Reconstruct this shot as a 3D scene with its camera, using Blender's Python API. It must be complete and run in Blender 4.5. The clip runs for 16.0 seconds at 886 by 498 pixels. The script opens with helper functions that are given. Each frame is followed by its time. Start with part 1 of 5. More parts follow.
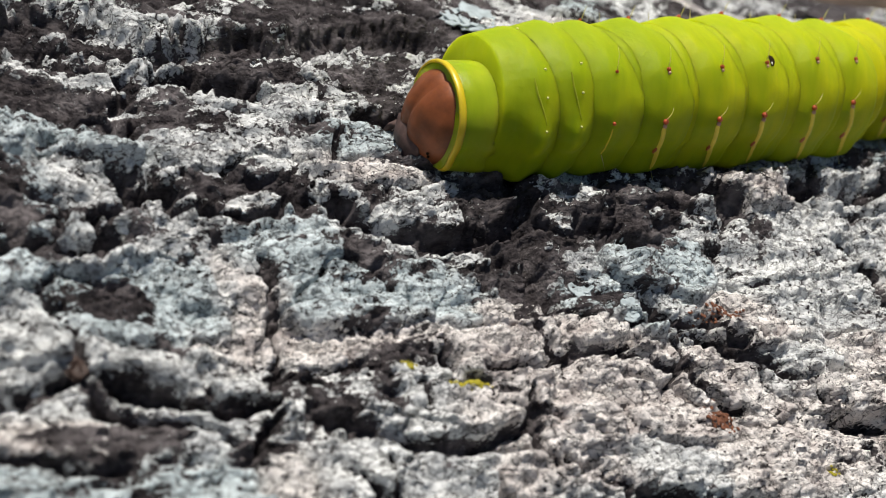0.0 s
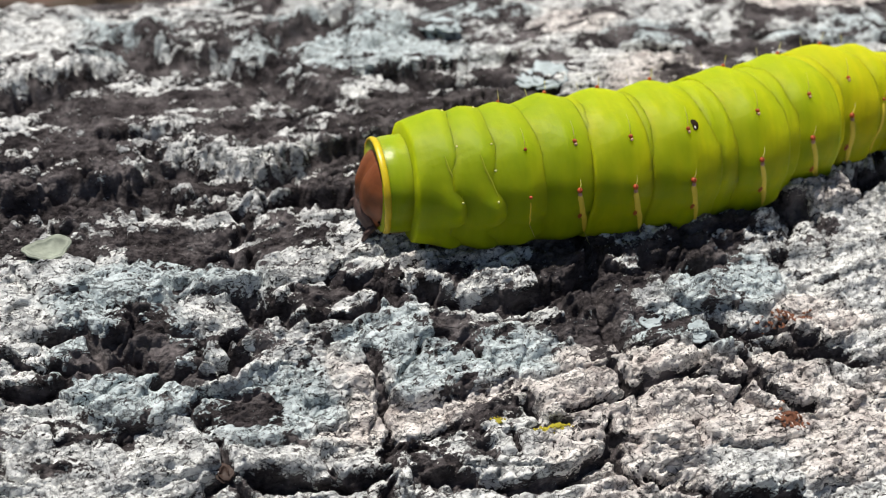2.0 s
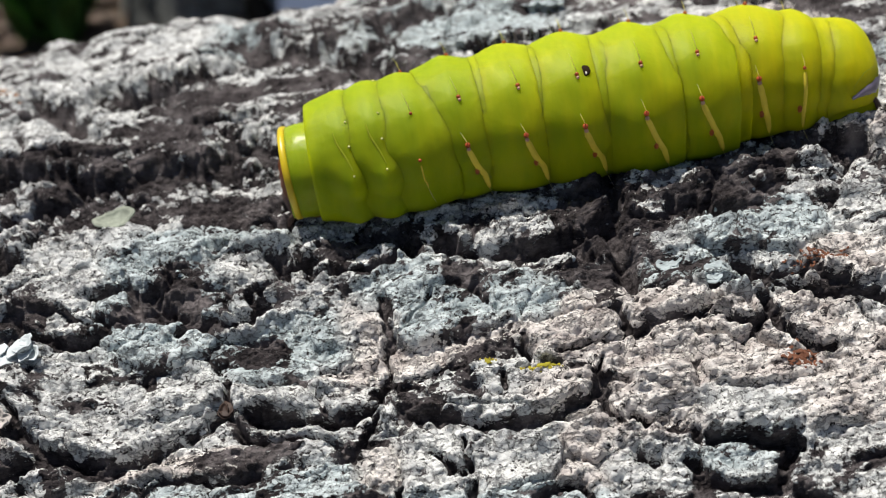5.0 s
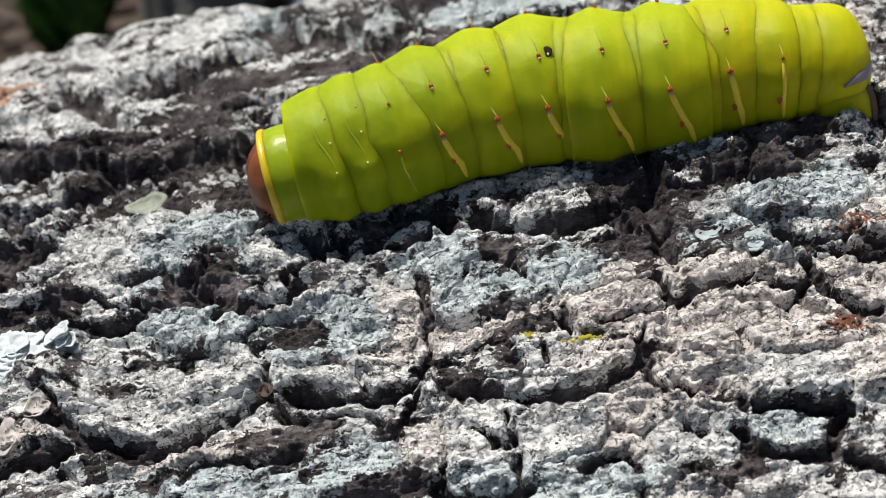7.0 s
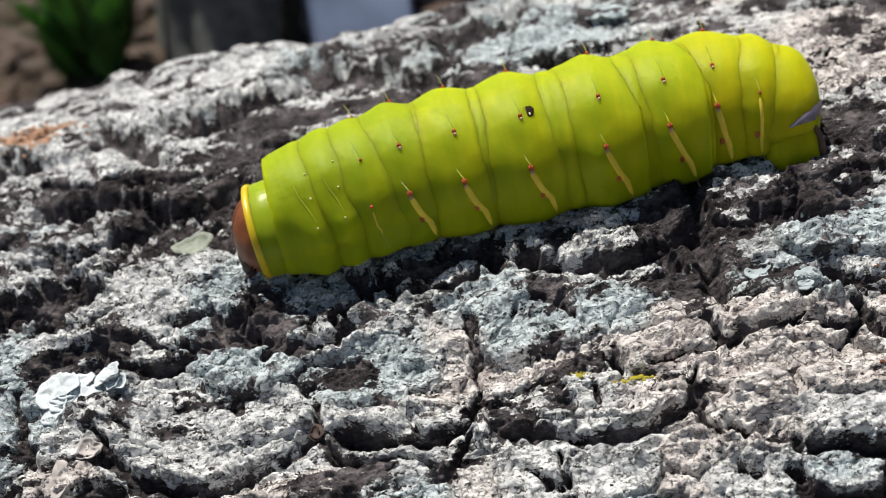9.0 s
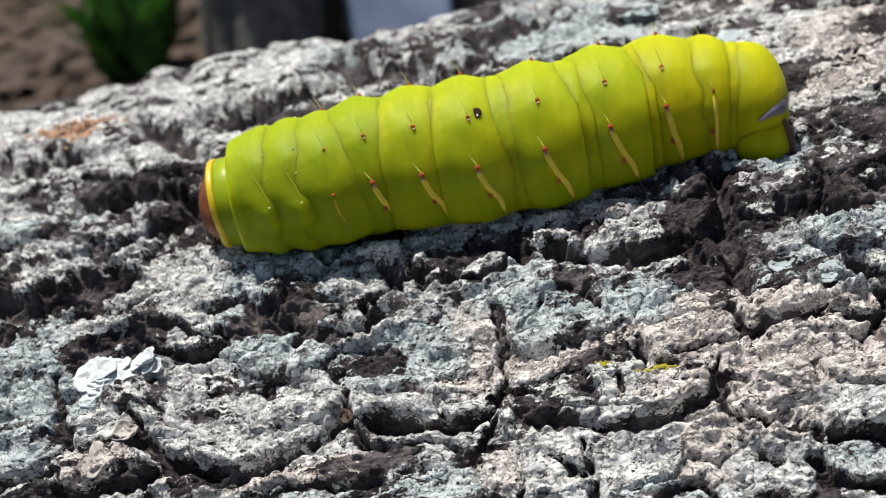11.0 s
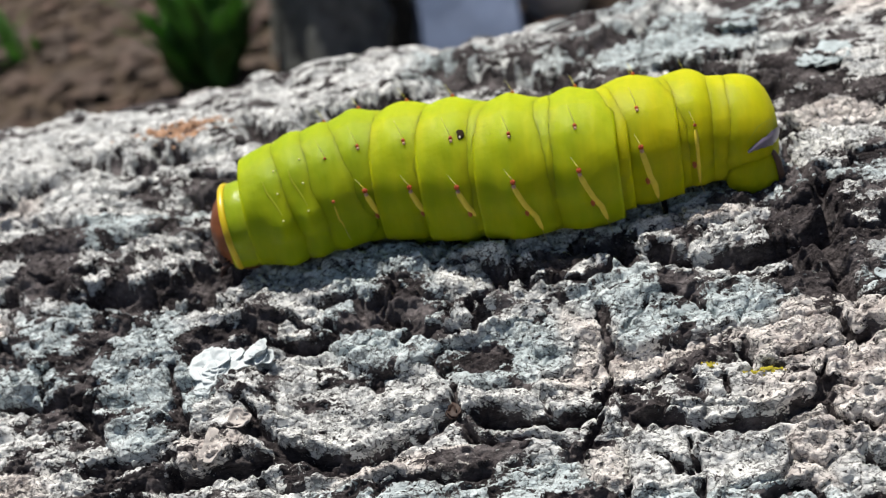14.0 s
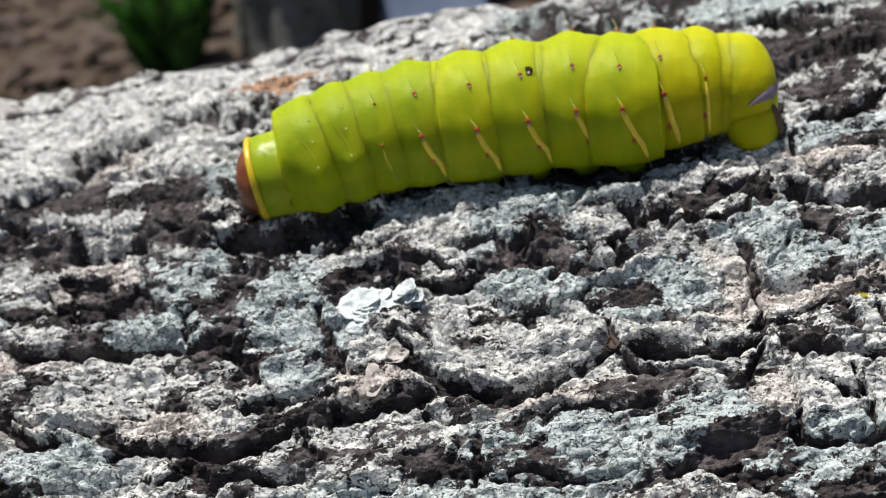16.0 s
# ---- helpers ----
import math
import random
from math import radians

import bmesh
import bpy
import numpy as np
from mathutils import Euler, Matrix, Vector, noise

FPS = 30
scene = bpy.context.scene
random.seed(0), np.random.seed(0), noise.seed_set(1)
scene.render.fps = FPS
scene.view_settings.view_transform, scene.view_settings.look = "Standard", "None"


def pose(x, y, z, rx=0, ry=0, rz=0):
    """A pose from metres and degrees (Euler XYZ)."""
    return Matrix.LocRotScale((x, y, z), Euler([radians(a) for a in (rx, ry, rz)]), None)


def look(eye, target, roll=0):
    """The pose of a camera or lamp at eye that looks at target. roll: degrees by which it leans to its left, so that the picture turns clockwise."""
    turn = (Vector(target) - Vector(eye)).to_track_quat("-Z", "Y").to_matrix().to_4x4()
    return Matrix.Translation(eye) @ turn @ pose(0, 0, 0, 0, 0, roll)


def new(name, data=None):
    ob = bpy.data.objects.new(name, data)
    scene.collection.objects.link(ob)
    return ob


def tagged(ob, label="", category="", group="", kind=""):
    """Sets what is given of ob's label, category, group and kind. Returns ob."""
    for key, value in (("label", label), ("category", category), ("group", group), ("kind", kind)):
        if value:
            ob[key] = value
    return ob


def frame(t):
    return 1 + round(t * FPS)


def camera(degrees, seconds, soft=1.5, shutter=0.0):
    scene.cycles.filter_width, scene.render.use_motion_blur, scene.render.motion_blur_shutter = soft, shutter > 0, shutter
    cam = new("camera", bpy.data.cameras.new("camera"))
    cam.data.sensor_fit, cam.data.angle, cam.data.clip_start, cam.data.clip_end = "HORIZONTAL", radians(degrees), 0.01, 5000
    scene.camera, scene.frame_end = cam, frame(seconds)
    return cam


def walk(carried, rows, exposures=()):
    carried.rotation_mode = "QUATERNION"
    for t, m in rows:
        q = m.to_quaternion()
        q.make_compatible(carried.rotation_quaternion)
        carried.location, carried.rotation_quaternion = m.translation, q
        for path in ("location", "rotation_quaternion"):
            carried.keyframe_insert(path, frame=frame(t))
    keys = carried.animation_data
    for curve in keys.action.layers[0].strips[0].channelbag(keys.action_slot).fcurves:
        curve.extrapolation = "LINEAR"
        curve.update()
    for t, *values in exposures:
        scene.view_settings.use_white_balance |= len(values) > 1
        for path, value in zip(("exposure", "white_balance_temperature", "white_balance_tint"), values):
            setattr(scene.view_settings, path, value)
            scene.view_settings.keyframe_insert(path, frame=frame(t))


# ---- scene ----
cam = camera(38.4, 16.0, soft=0.45)
METRES, EYE, TILT, LEAN, TURN = 0.15, 0.4615, -28.0, -15.955, -23.131
ROWS = [
    (0.0, 0.0, 0.0, 0.0, 0.0, 0.0, -0.0),
    (0.5, 0.033, -0.0184, 0.0508, 0.18, -1.96, 0.47),
    (1.0, 0.0146, -0.0605, 0.0639, 1.56, -2.6, 2.43),
    (1.5, 0.1072, -0.1024, 0.094, 4.17, -1.63, 8.71),
    (2.0, 0.1335, -0.1259, 0.0613, 10.85, -0.3, 10.48),
    (2.5, 0.1756, -0.1255, 0.0372, 14.58, 1.39, 10.88),
    (3.0, 0.2358, -0.106, -0.0096, 17.26, 2.33, 12.28),
    (3.5, 0.2961, -0.0874, -0.0365, 20.79, 3.05, 12.85),
    (6.0, 0.3825, -0.0636, -0.0576, 29.33, 4.85, 11.87),
    (6.5, 0.3707, -0.068, -0.0628, 29.65, 4.95, 11.99),
    (7.0, 0.3604, -0.0621, -0.0673, 28.84, 4.66, 13.53),
    (7.5, 0.3425, -0.0771, -0.0809, 29.05, 4.69, 12.94),
    (8.0, 0.3364, -0.0805, -0.0688, 29.4, 5.16, 12.59),
    (8.5, 0.3396, -0.0719, -0.061, 29.58, 5.41, 13.35),
    (9.0, 0.3433, -0.0757, -0.0491, 29.56, 5.86, 13.8),
    (11.5, 0.3592, -0.0912, -0.0656, 31.79, 6.49, 12.73),
    (12.0, 0.3544, -0.0967, -0.0654, 32.19, 6.57, 12.45),
    (12.5, 0.3618, -0.1008, -0.0627, 32.83, 6.82, 12.34),
    (13.0, 0.3534, -0.1152, -0.0738, 33.51, 7.06, 11.36),
    (13.5, 0.3466, -0.1212, -0.0775, 33.99, 7.23, 11.39),
    (14.0, 0.3357, -0.1271, -0.0678, 33.96, 7.57, 11.58),
    (14.5, 0.3311, -0.134, -0.0824, 34.14, 7.56, 11.03),
    (15.0, 0.3008, -0.1485, -0.079, 34.17, 7.49, 11.16),
    (15.5, 0.2828, -0.1717, -0.0596, 33.92, 7.5, 11.21),
    (16.0, 0.2056, -0.2316, -0.0754, 31.65, 6.56, 12.2),
]
walk(cam, [(t, pose(0, 0, EYE, TILT, LEAN, TURN) @ pose(METRES * x, METRES * y, METRES * z, 90 + pitch, roll, yaw)) for t, x, y, z, yaw, pitch, roll in ROWS],
     exposures=[(0.0, 0.00), (1.0, 0.08), (2.5, 0.07), (3.5, 0.07), (6.0, 0.10), (16.0, 0.16)])
cam.data.dof.use_dof = True
cam.data.dof.focus_distance = 0.137
cam.data.dof.aperture_fstop = 38.0

# ---------------------------------------------------------------- light
SUN_DIR = Vector((-0.10, 0.18, 0.975)).normalized()
world = bpy.data.worlds.new("sky")
scene.world = world
world.use_nodes = True
wn = world.node_tree.nodes
sky = wn.new("ShaderNodeTexSky")
sky.sky_type = "NISHITA"
sky.sun_disc = False
sky.sun_elevation = math.asin(SUN_DIR.z)
sky.sun_rotation = math.atan2(SUN_DIR.x, SUN_DIR.y)
wn["Background"].inputs[1].default_value = 0.050
world.node_tree.links.new(sky.outputs[0], wn["Background"].inputs[0])
sun_data = bpy.data.lights.new("sun", "SUN")
sun_data.energy, sun_data.angle, sun_data.color = 5.0, radians(0.6), (1.0, 0.955, 0.89)
sun = new("sun", sun_data)
sun.matrix_world = look(SUN_DIR * 5, (0, 0, 0))

# ---------------------------------------------------------------- materials


def material(name, rough=0.8, spec=0.3):
    m = bpy.data.materials.new(name)
    m.use_nodes = True
    b = m.node_tree.nodes["Principled BSDF"]
    b.inputs["Roughness"].default_value = rough
    b.inputs["Specular IOR Level"].default_value = spec
    return m, m.node_tree.nodes, m.node_tree.links, b


def noise_tex(n, l, coord, scale, detail=5.0, rough=0.6, warp=0.0):
    t = n.new("ShaderNodeTexNoise")
    t.inputs["Scale"].default_value = scale
    t.inputs["Detail"].default_value = detail
    t.inputs["Roughness"].default_value = rough
    t.inputs["Distortion"].default_value = warp
    l.new(coord, t.inputs["Vector"])
    return t.outputs["Fac"]


def ramp(n, l, fac, stops):
    r = n.new("ShaderNodeValToRGB")
    e = r.color_ramp.elements
    while len(e) < len(stops):
        e.new(0.5)
    for i, (p, c) in enumerate(stops):
        e[i].position = p
        e[i].color = (c, c, c, 1) if isinstance(c, (int, float)) else (*c, 1)
    l.new(fac, r.inputs["Fac"])
    return r.outputs["Color"]


def blend(n, l, fac, a, b, mode="MIX"):
    m = n.new("ShaderNodeMix")
    m.data_type, m.blend_type = "RGBA", mode
    for sock, v in ((m.inputs["Factor"], fac), (m.inputs["A"], a), (m.inputs["B"], b)):
        if isinstance(v, bpy.types.NodeSocket):
            l.new(v, sock)
        elif isinstance(v, (int, float)):
            sock.default_value = v
        else:
            sock.default_value = (*v, 1)
    return m.outputs["Result"]


def stretched(n, l, sx, sy, sz):
    """Object coordinates, stretched: the grain of the bark runs along x."""
    tc = n.new("ShaderNodeTexCoord")
    mp = n.new("ShaderNodeMapping")
    mp.inputs["Scale"].default_value = (sx, sy, sz)
    l.new(tc.outputs["Object"], mp.inputs["Vector"])
    return mp.outputs["Vector"]


def bumps(n, l, b, layers):
    last = None
    for height, dist in layers:
        k = n.new("ShaderNodeBump")
        k.inputs["Strength"].default_value = 1.0
        k.inputs["Distance"].default_value = dist
        l.new(height, k.inputs["Height"])
        if last is not None:
            l.new(last, k.inputs["Normal"])
        last = k.outputs["Normal"]
    l.new(last, b.inputs["Normal"])


def bark_material(name):
    """Furrowed bark under a crust of lichen. The mesh says where lichen grows and of which tint (attribute lichen)."""
    m, n, l, b = material(name, 0.92, 0.12)
    iso = stretched(n, l, 1, 1, 1)
    grain = stretched(n, l, 0.3, 1, 1)

    def math_node(op, a, c, d=None):
        k = n.new("ShaderNodeMath")
        k.operation = op
        for sock, value in zip(k.inputs, (a, c, d)):
            if isinstance(value, (int, float)):
                sock.default_value = value
            elif value is not None:
                l.new(value, sock)
        return k.outputs[0]

    def clip_to(value, low, high, a=0.0, c=1.0):
        k = n.new("ShaderNodeMapRange")
        k.inputs["To Min"].default_value, k.inputs["To Max"].default_value = a, c
        for sock, x in (("From Min", low), ("From Max", high), ("Value", value)):
            if isinstance(x, (int, float)):
                k.inputs[sock].default_value = x
            else:
                l.new(x, k.inputs[sock])
        return k.outputs["Result"]

    grow = n.new("ShaderNodeAttribute")
    grow.attribute_name = "lichen"
    tint = n.new("ShaderNodeSeparateColor")
    l.new(grow.outputs["Color"], tint.inputs["Color"])
    # bare bark: dark brown fibres along the grain, greyer where it is weathered
    fibre = noise_tex(n, l, grain, 1500, 6, 0.7)
    worn = noise_tex(n, l, iso, 220, 4, 0.65)
    bark = blend(n, l, ramp(n, l, fibre, [(0.32, 0), (0.72, 1)]), (0.012, 0.010, 0.010), (0.105, 0.090, 0.092))
    bark = blend(n, l, ramp(n, l, worn, [(0.46, 0), (0.68, 0.8)]), bark, (0.23, 0.205, 0.205))
    # crust of lichen, pale with bluish and pinkish grounds
    blotch = noise_tex(n, l, iso, 330, 5, 0.62)
    pale = blend(n, l, ramp(n, l, blotch, [(0.34, 0), (0.62, 1)]), (0.50, 0.51, 0.51), (0.90, 0.90, 0.87))
    blue = blend(n, l, ramp(n, l, blotch, [(0.34, 0), (0.62, 1)]), (0.42, 0.48, 0.49), (0.70, 0.77, 0.775))
    pink = blend(n, l, ramp(n, l, blotch, [(0.34, 0), (0.62, 1)]), (0.52, 0.46, 0.43), (0.92, 0.87, 0.82))
    crust = blend(n, l, tint.outputs["Blue"], blend(n, l, tint.outputs["Green"], pale, blue), pink)
    # the crust breaks up into ragged lobes
    shift = n.new("ShaderNodeVectorMath")
    shift.operation = "MULTIPLY_ADD"
    shift.inputs[1].default_value = (0.0022, 0.0022, 0.0022)
    warp = n.new("ShaderNodeTexNoise")
    warp.inputs["Scale"].default_value, warp.inputs["Detail"].default_value = 900, 5
    l.new(iso, warp.inputs["Vector"])
    l.new(warp.outputs["Color"], shift.inputs[0])
    l.new(stretched(n, l, 0.6, 1, 1), shift.inputs[2])
    cells = n.new("ShaderNodeTexVoronoi")
    cells.feature = "DISTANCE_TO_EDGE"
    cells.inputs["Scale"].default_value = 700
    l.new(shift.outputs[0], cells.inputs["Vector"])
    open_at = noise_tex(n, l, iso, 420, 3, 0.6)
    split = clip_to(cells.outputs["Distance"], 0.012, clip_to(open_at, 0.36, 0.60, 0.17, 0.013), 0.0, 1.0)
    rag = noise_tex(n, l, stretched(n, l, 0.6, 1, 1), 620, 5, 0.68, 0.5)
    lobe = noise_tex(n, l, stretched(n, l, 0.75, 1, 1), 1900, 4, 0.62, 0.9)
    cover = math_node("MULTIPLY_ADD", math_node("SUBTRACT", rag, 0.5), 1.7, tint.outputs["Red"])
    least = clip_to(cover, 0.08, 1.0, 0.68, 0.36)
    crusted = clip_to(math_node("SUBTRACT", lobe, least), -0.02, 0.035)
    fleck = noise_tex(n, l, iso, 3000, 3, 0.7)
    crust = blend(n, l, ramp(n, l, fleck, [(0.34, 0.7), (0.41, 0)]), crust, (0.12, 0.11, 0.11))
    crust = blend(n, l, clip_to(split, 0.0, 1.0, 0.55, 0.0), crust, (0.035, 0.030, 0.030))
    l.new(blend(n, l, crusted, bark, crust), b.inputs["Base Color"])
    bumps(n, l, b, [(worn, 0.0004), (fibre, 0.00025), (rag, 0.0004), (lobe, 0.00022), (crusted, 0.00022), (split, 0.00012), (fleck, 0.00010)])
    return m


BARK = bark_material("lichened_bark")


def plain(name, colour, rough=0.6, spec=0.4, vary=0.25, scale=400.0, bump=0.0, sss=0.0):
    """A surface of one colour with mottling at two scales."""
    m, n, l, b = material(name, rough, spec)
    c = stretched(n, l, 1, 1, 1)
    f = noise_tex(n, l, c, scale, 5, 0.6)
    g = noise_tex(n, l, c, scale * 0.18, 2, 0.5)
    dark = tuple(v * (1 - vary) for v in colour)
    lite = tuple(min(1, v * (1 + vary * 0.6)) for v in colour)
    col = blend(n, l, ramp(n, l, f, [(0.3, 0), (0.7, 1)]), dark, lite)
    col = blend(n, l, ramp(n, l, g, [(0.35, 0.35), (0.65, 0)]), col, dark)
    l.new(col, b.inputs["Base Color"])
    if bump:
        bumps(n, l, b, [(f, bump)])
    if sss:
        b.inputs["Subsurface Weight"].default_value = sss
        b.inputs["Subsurface Radius"].default_value = (1.0, 0.8, 0.12)
        b.inputs["Subsurface Scale"].default_value = 0.0022
    return m




def skin_material(name, warm, cool, rough=0.58):
    """Thin translucent skin, greener in bands that run round the body."""
    m, n, l, b = material(name, rough, 0.20)
    ring = stretched(n, l, 1, 0.25, 0.25)
    bands = noise_tex(n, l, ring, 420, 3, 0.55)
    soft = noise_tex(n, l, stretched(n, l, 1, 1, 1), 170, 3, 0.5)
    fine = noise_tex(n, l, stretched(n, l, 1, 1, 1), 1500, 3, 0.6)
    col = blend(n, l, ramp(n, l, bands, [(0.35, 1), (0.65, 0)]), warm, cool)
    col = blend(n, l, ramp(n, l, soft, [(0.35, 0.5), (0.6, 0)]), col, cool)
    l.new(col, b.inputs["Base Color"])
    bumps(n, l, b, [(soft, 0.0005), (bands, 0.00008), (fine, 0.00003)])
    b.inputs["Subsurface Weight"].default_value = 1.0
    b.inputs["Subsurface Radius"].default_value = (1.0, 1.0, 0.10)
    b.inputs["Subsurface Scale"].default_value = 0.0030
    return m


SKIN = skin_material("green_skin", (0.46, 0.48, 0.002), (0.31, 0.385, 0.001))
FRONT = skin_material("deep_green_skin", (0.37, 0.42, 0.002), (0.26, 0.345, 0.001))
NECK = skin_material("glossy_neck_skin", (0.40, 0.44, 0.02), (0.28, 0.37, 0.01), 0.34)
TAIL = skin_material("yellow_green_skin", (0.54, 0.50, 0.001), (0.38, 0.41, 0.001))
FOLD = plain("pale_fold", (0.42, 0.46, 0.015), 0.4, 0.4, 0.12, 400, 0, 0.3)
COLLAR = plain("yellow_collar", (0.72, 0.52, 0.015), 0.35, 0.5, 0.15, 500, 0.00004, 0.2)
HEAD = plain("brown_head", (0.26, 0.075, 0.022), 0.42, 0.4, 0.45, 420, 0.00008, 0.1)
MOUTH = plain("dark_jaw", (0.11, 0.068, 0.058), 0.6, 0.3, 0.5, 700, 0.0001)
RED = plain("red_tubercle", (0.50, 0.085, 0.025), 0.42, 0.35, 0.25, 1500)
PEARL = plain("pearly_base", (0.62, 0.36, 0.25), 0.55, 0.35, 0.15, 1500)
CREAM = plain("cream_wart", (0.85, 0.83, 0.35), 0.3, 0.5, 0.1, 1500)
STRIPE = plain("yellow_stripe", (0.86, 0.68, 0.06), 0.5, 0.3, 0.12, 900)
RUSTY = plain("rusty_spiracle", (0.42, 0.10, 0.015), 0.45, 0.4, 0.3, 1200)
HAIR = plain("bristle", (0.62, 0.52, 0.24), 0.5, 0.3, 0.1, 800, 0, 0.7)
PURPLE = plain("purple_band", (0.19, 0.16, 0.22), 0.3, 0.5, 0.3, 600, 0.00005)
BROWN = plain("brown_edge", (0.13, 0.075, 0.05), 0.5, 0.3, 0.4, 700, 0.00005)
PIT = plain("dark_pit", (0.030, 0.018, 0.008), 0.8, 0.1, 0.4, 1500)
IVORY = plain("ivory_egg", (0.85, 0.80, 0.70), 0.3, 0.5, 0.1, 900)

# ---------------------------------------------------------------- small mesh tools


def part(name, bm, mat, parent=None, label="", smooth=True):
    me = bpy.data.meshes.new(name)
    bmesh.ops.recalc_face_normals(bm, faces=bm.faces)
    bm.to_mesh(me)
    bm.free()
    me.materials.append(mat)
    if smooth:
        me.polygons.foreach_set("use_smooth", [True] * len(me.polygons))
    ob = new(name, me)
    ob.parent = parent
    if label:
        ob["label"] = label
    return ob


def raw_mesh(name, verts, faces, mat, smooth=True):
    """A mesh of quads or triangles from arrays."""
    me = bpy.data.meshes.new(name)
    k = faces.shape[1]
    me.vertices.add(len(verts))
    me.vertices.foreach_set("co", np.ascontiguousarray(verts, np.float32).ravel())
    me.loops.add(faces.size)
    me.loops.foreach_set("vertex_index", np.ascontiguousarray(faces, np.int32).ravel())
    me.polygons.add(len(faces))
    me.polygons.foreach_set("loop_start", np.arange(0, faces.size, k, dtype=np.int32))
    me.polygons.foreach_set("use_smooth", np.full(len(faces), smooth))
    me.update(calc_edges=True)
    me.materials.append(mat)
    return me


def sheet(bm, fn, nu, nv, closed_v=False):
    """A grid of quads over fn(s, t), s and t from 0 to 1. Returns the rows of vertices."""
    rows = [[bm.verts.new(fn(i / nu, j / nv)) for j in range(nv if closed_v else nv + 1)] for i in range(nu + 1)]
    w = len(rows[0])
    for i in range(nu):
        for j in range(nv):
            a, b = j, (j + 1) % w
            bm.faces.new((rows[i][a], rows[i][b], rows[i + 1][b], rows[i + 1][a]))
    return rows


def tube(bm, points, radii, sides=6):
    """A tapering tube along points, closed at both ends."""
    pts = [Vector(p) for p in points]
    rings = []
    for i, p in enumerate(pts):
        d = (pts[min(i + 1, len(pts) - 1)] - pts[max(i - 1, 0)]).normalized()
        a = d.orthogonal().normalized()
        c = d.cross(a)
        rings.append([bm.verts.new(p + radii[i] * (math.cos(k * math.tau / sides) * a + math.sin(k * math.tau / sides) * c)) for k in range(sides)])
    for r, q in zip(rings, rings[1:]):
        for k in range(sides):
            bm.faces.new((r[k], r[(k + 1) % sides], q[(k + 1) % sides], q[k]))
    bm.faces.new(rings[0][::-1])
    bm.faces.new(rings[-1])


def blob(bm, centre, size, turn=None, rough=0.0, detail=2):
    m = Matrix.Translation(centre) @ (turn.to_4x4() if turn else Matrix()) @ Matrix.Diagonal((*size, 1))
    made = bmesh.ops.create_icosphere(bm, subdivisions=detail, radius=1.0, matrix=m)["verts"]
    if rough:
        c = Vector(centre)
        for v in made:
            v.co = c + (v.co - c) * (1 + rough * noise.noise(v.co * 900))


# ---------------------------------------------------------------- the log: furrowed bark in plates
LOG_R, LOG_Y, LOG_Z = 0.21122, 0.155986, 0.201216
V_ZERO = radians(78.0)


def on_log(u, v, h=0.0):
    """The point u mm along the log, v mm round it (upwards and back), h mm above its mean surface."""
    e = V_ZERO + v * 0.001 / LOG_R
    r = LOG_R + h * 0.001
    return Vector((u * 0.001, LOG_Y - r * math.cos(e), LOG_Z + r * math.sin(e)))


def log_frame(u, v, h=0.0, spin=0.0):
    """A pose on the log: x along it, y up round it, z outwards."""
    e = V_ZERO + v * 0.001 / LOG_R
    z = Vector((0, -math.cos(e), math.sin(e)))
    y = Vector((0, math.sin(e), math.cos(e)))
    m = Matrix((Vector((1, 0, 0)), y, z)).transposed().to_4x4()
    m.translation = on_log(u, v, h)
    return m @ Matrix.Rotation(radians(spin), 4, "Z")


# plates of bark: u, v, half length, half width (mm), turn (degrees), kind of crust
BARK_A = [
    (11.6, 67.5, 5.8, 9.0, 35, 0), (24.1, 64.4, 7.6, 9.0, 1, 1), (39.6, 62.8, 10.9, 9.0, -18, 0), (-46.2, 58.7, 8.8, 9.0, 6, 0), (-61.4, 58.1, 12.3, 9.0, -3, 0),
    (-23.1, 57.7, 12.8, 9.0, -24, 0), (2.6, 57.2, 9.5, 9.0, 27, 0), (49.5, 55.5, 11.9, 9.0, -27, 1), (64.5, 50.3, 12.0, 9.0, -24, 1), (-10.2, 49.1, 8.0, 9.0, 1, 0),
    (77.3, 46.9, 6.2, 7.3, -23, 0), (-60.6, 40.1, 6.9, 9.0, -8, 0), (-3.7, 35.9, 6.9, 5.6, -5, 0), (84.9, 35.5, 7.3, 8.1, -19, 0),
]
BARK_B = [
    (-16.4, 35.1, 8.5, 4.0, -16, 3), (72.7, 34.2, 5.7, 5.5, -5, 1), (32.0, 31.1, 9.0, 6.1, -4, 3), (22.0, 29.1, 5.7, 5.9, 1, 3), (101.7, 28.7, 5.3, 5.1, -18, 2),
    (13.8, 26.4, 8.0, 5.2, 1, 0), (96.0, 26.3, 6.1, 7.7, -9, 2), (-30.2, 26.1, 8.4, 4.1, -35, 0), (-14.7, 26.0, 8.0, 3.7, -15, 3), (0.2, 23.8, 8.2, 4.3, -8, 0),
    (-50.7, 20.8, 7.9, 4.7, -6, 3), (85.1, 19.9, 6.0, 6.0, -15, 0), (13.3, 19.0, 5.5, 3.2, -4, 3), (-39.0, 17.4, 6.2, 3.0, -11, 0),
]
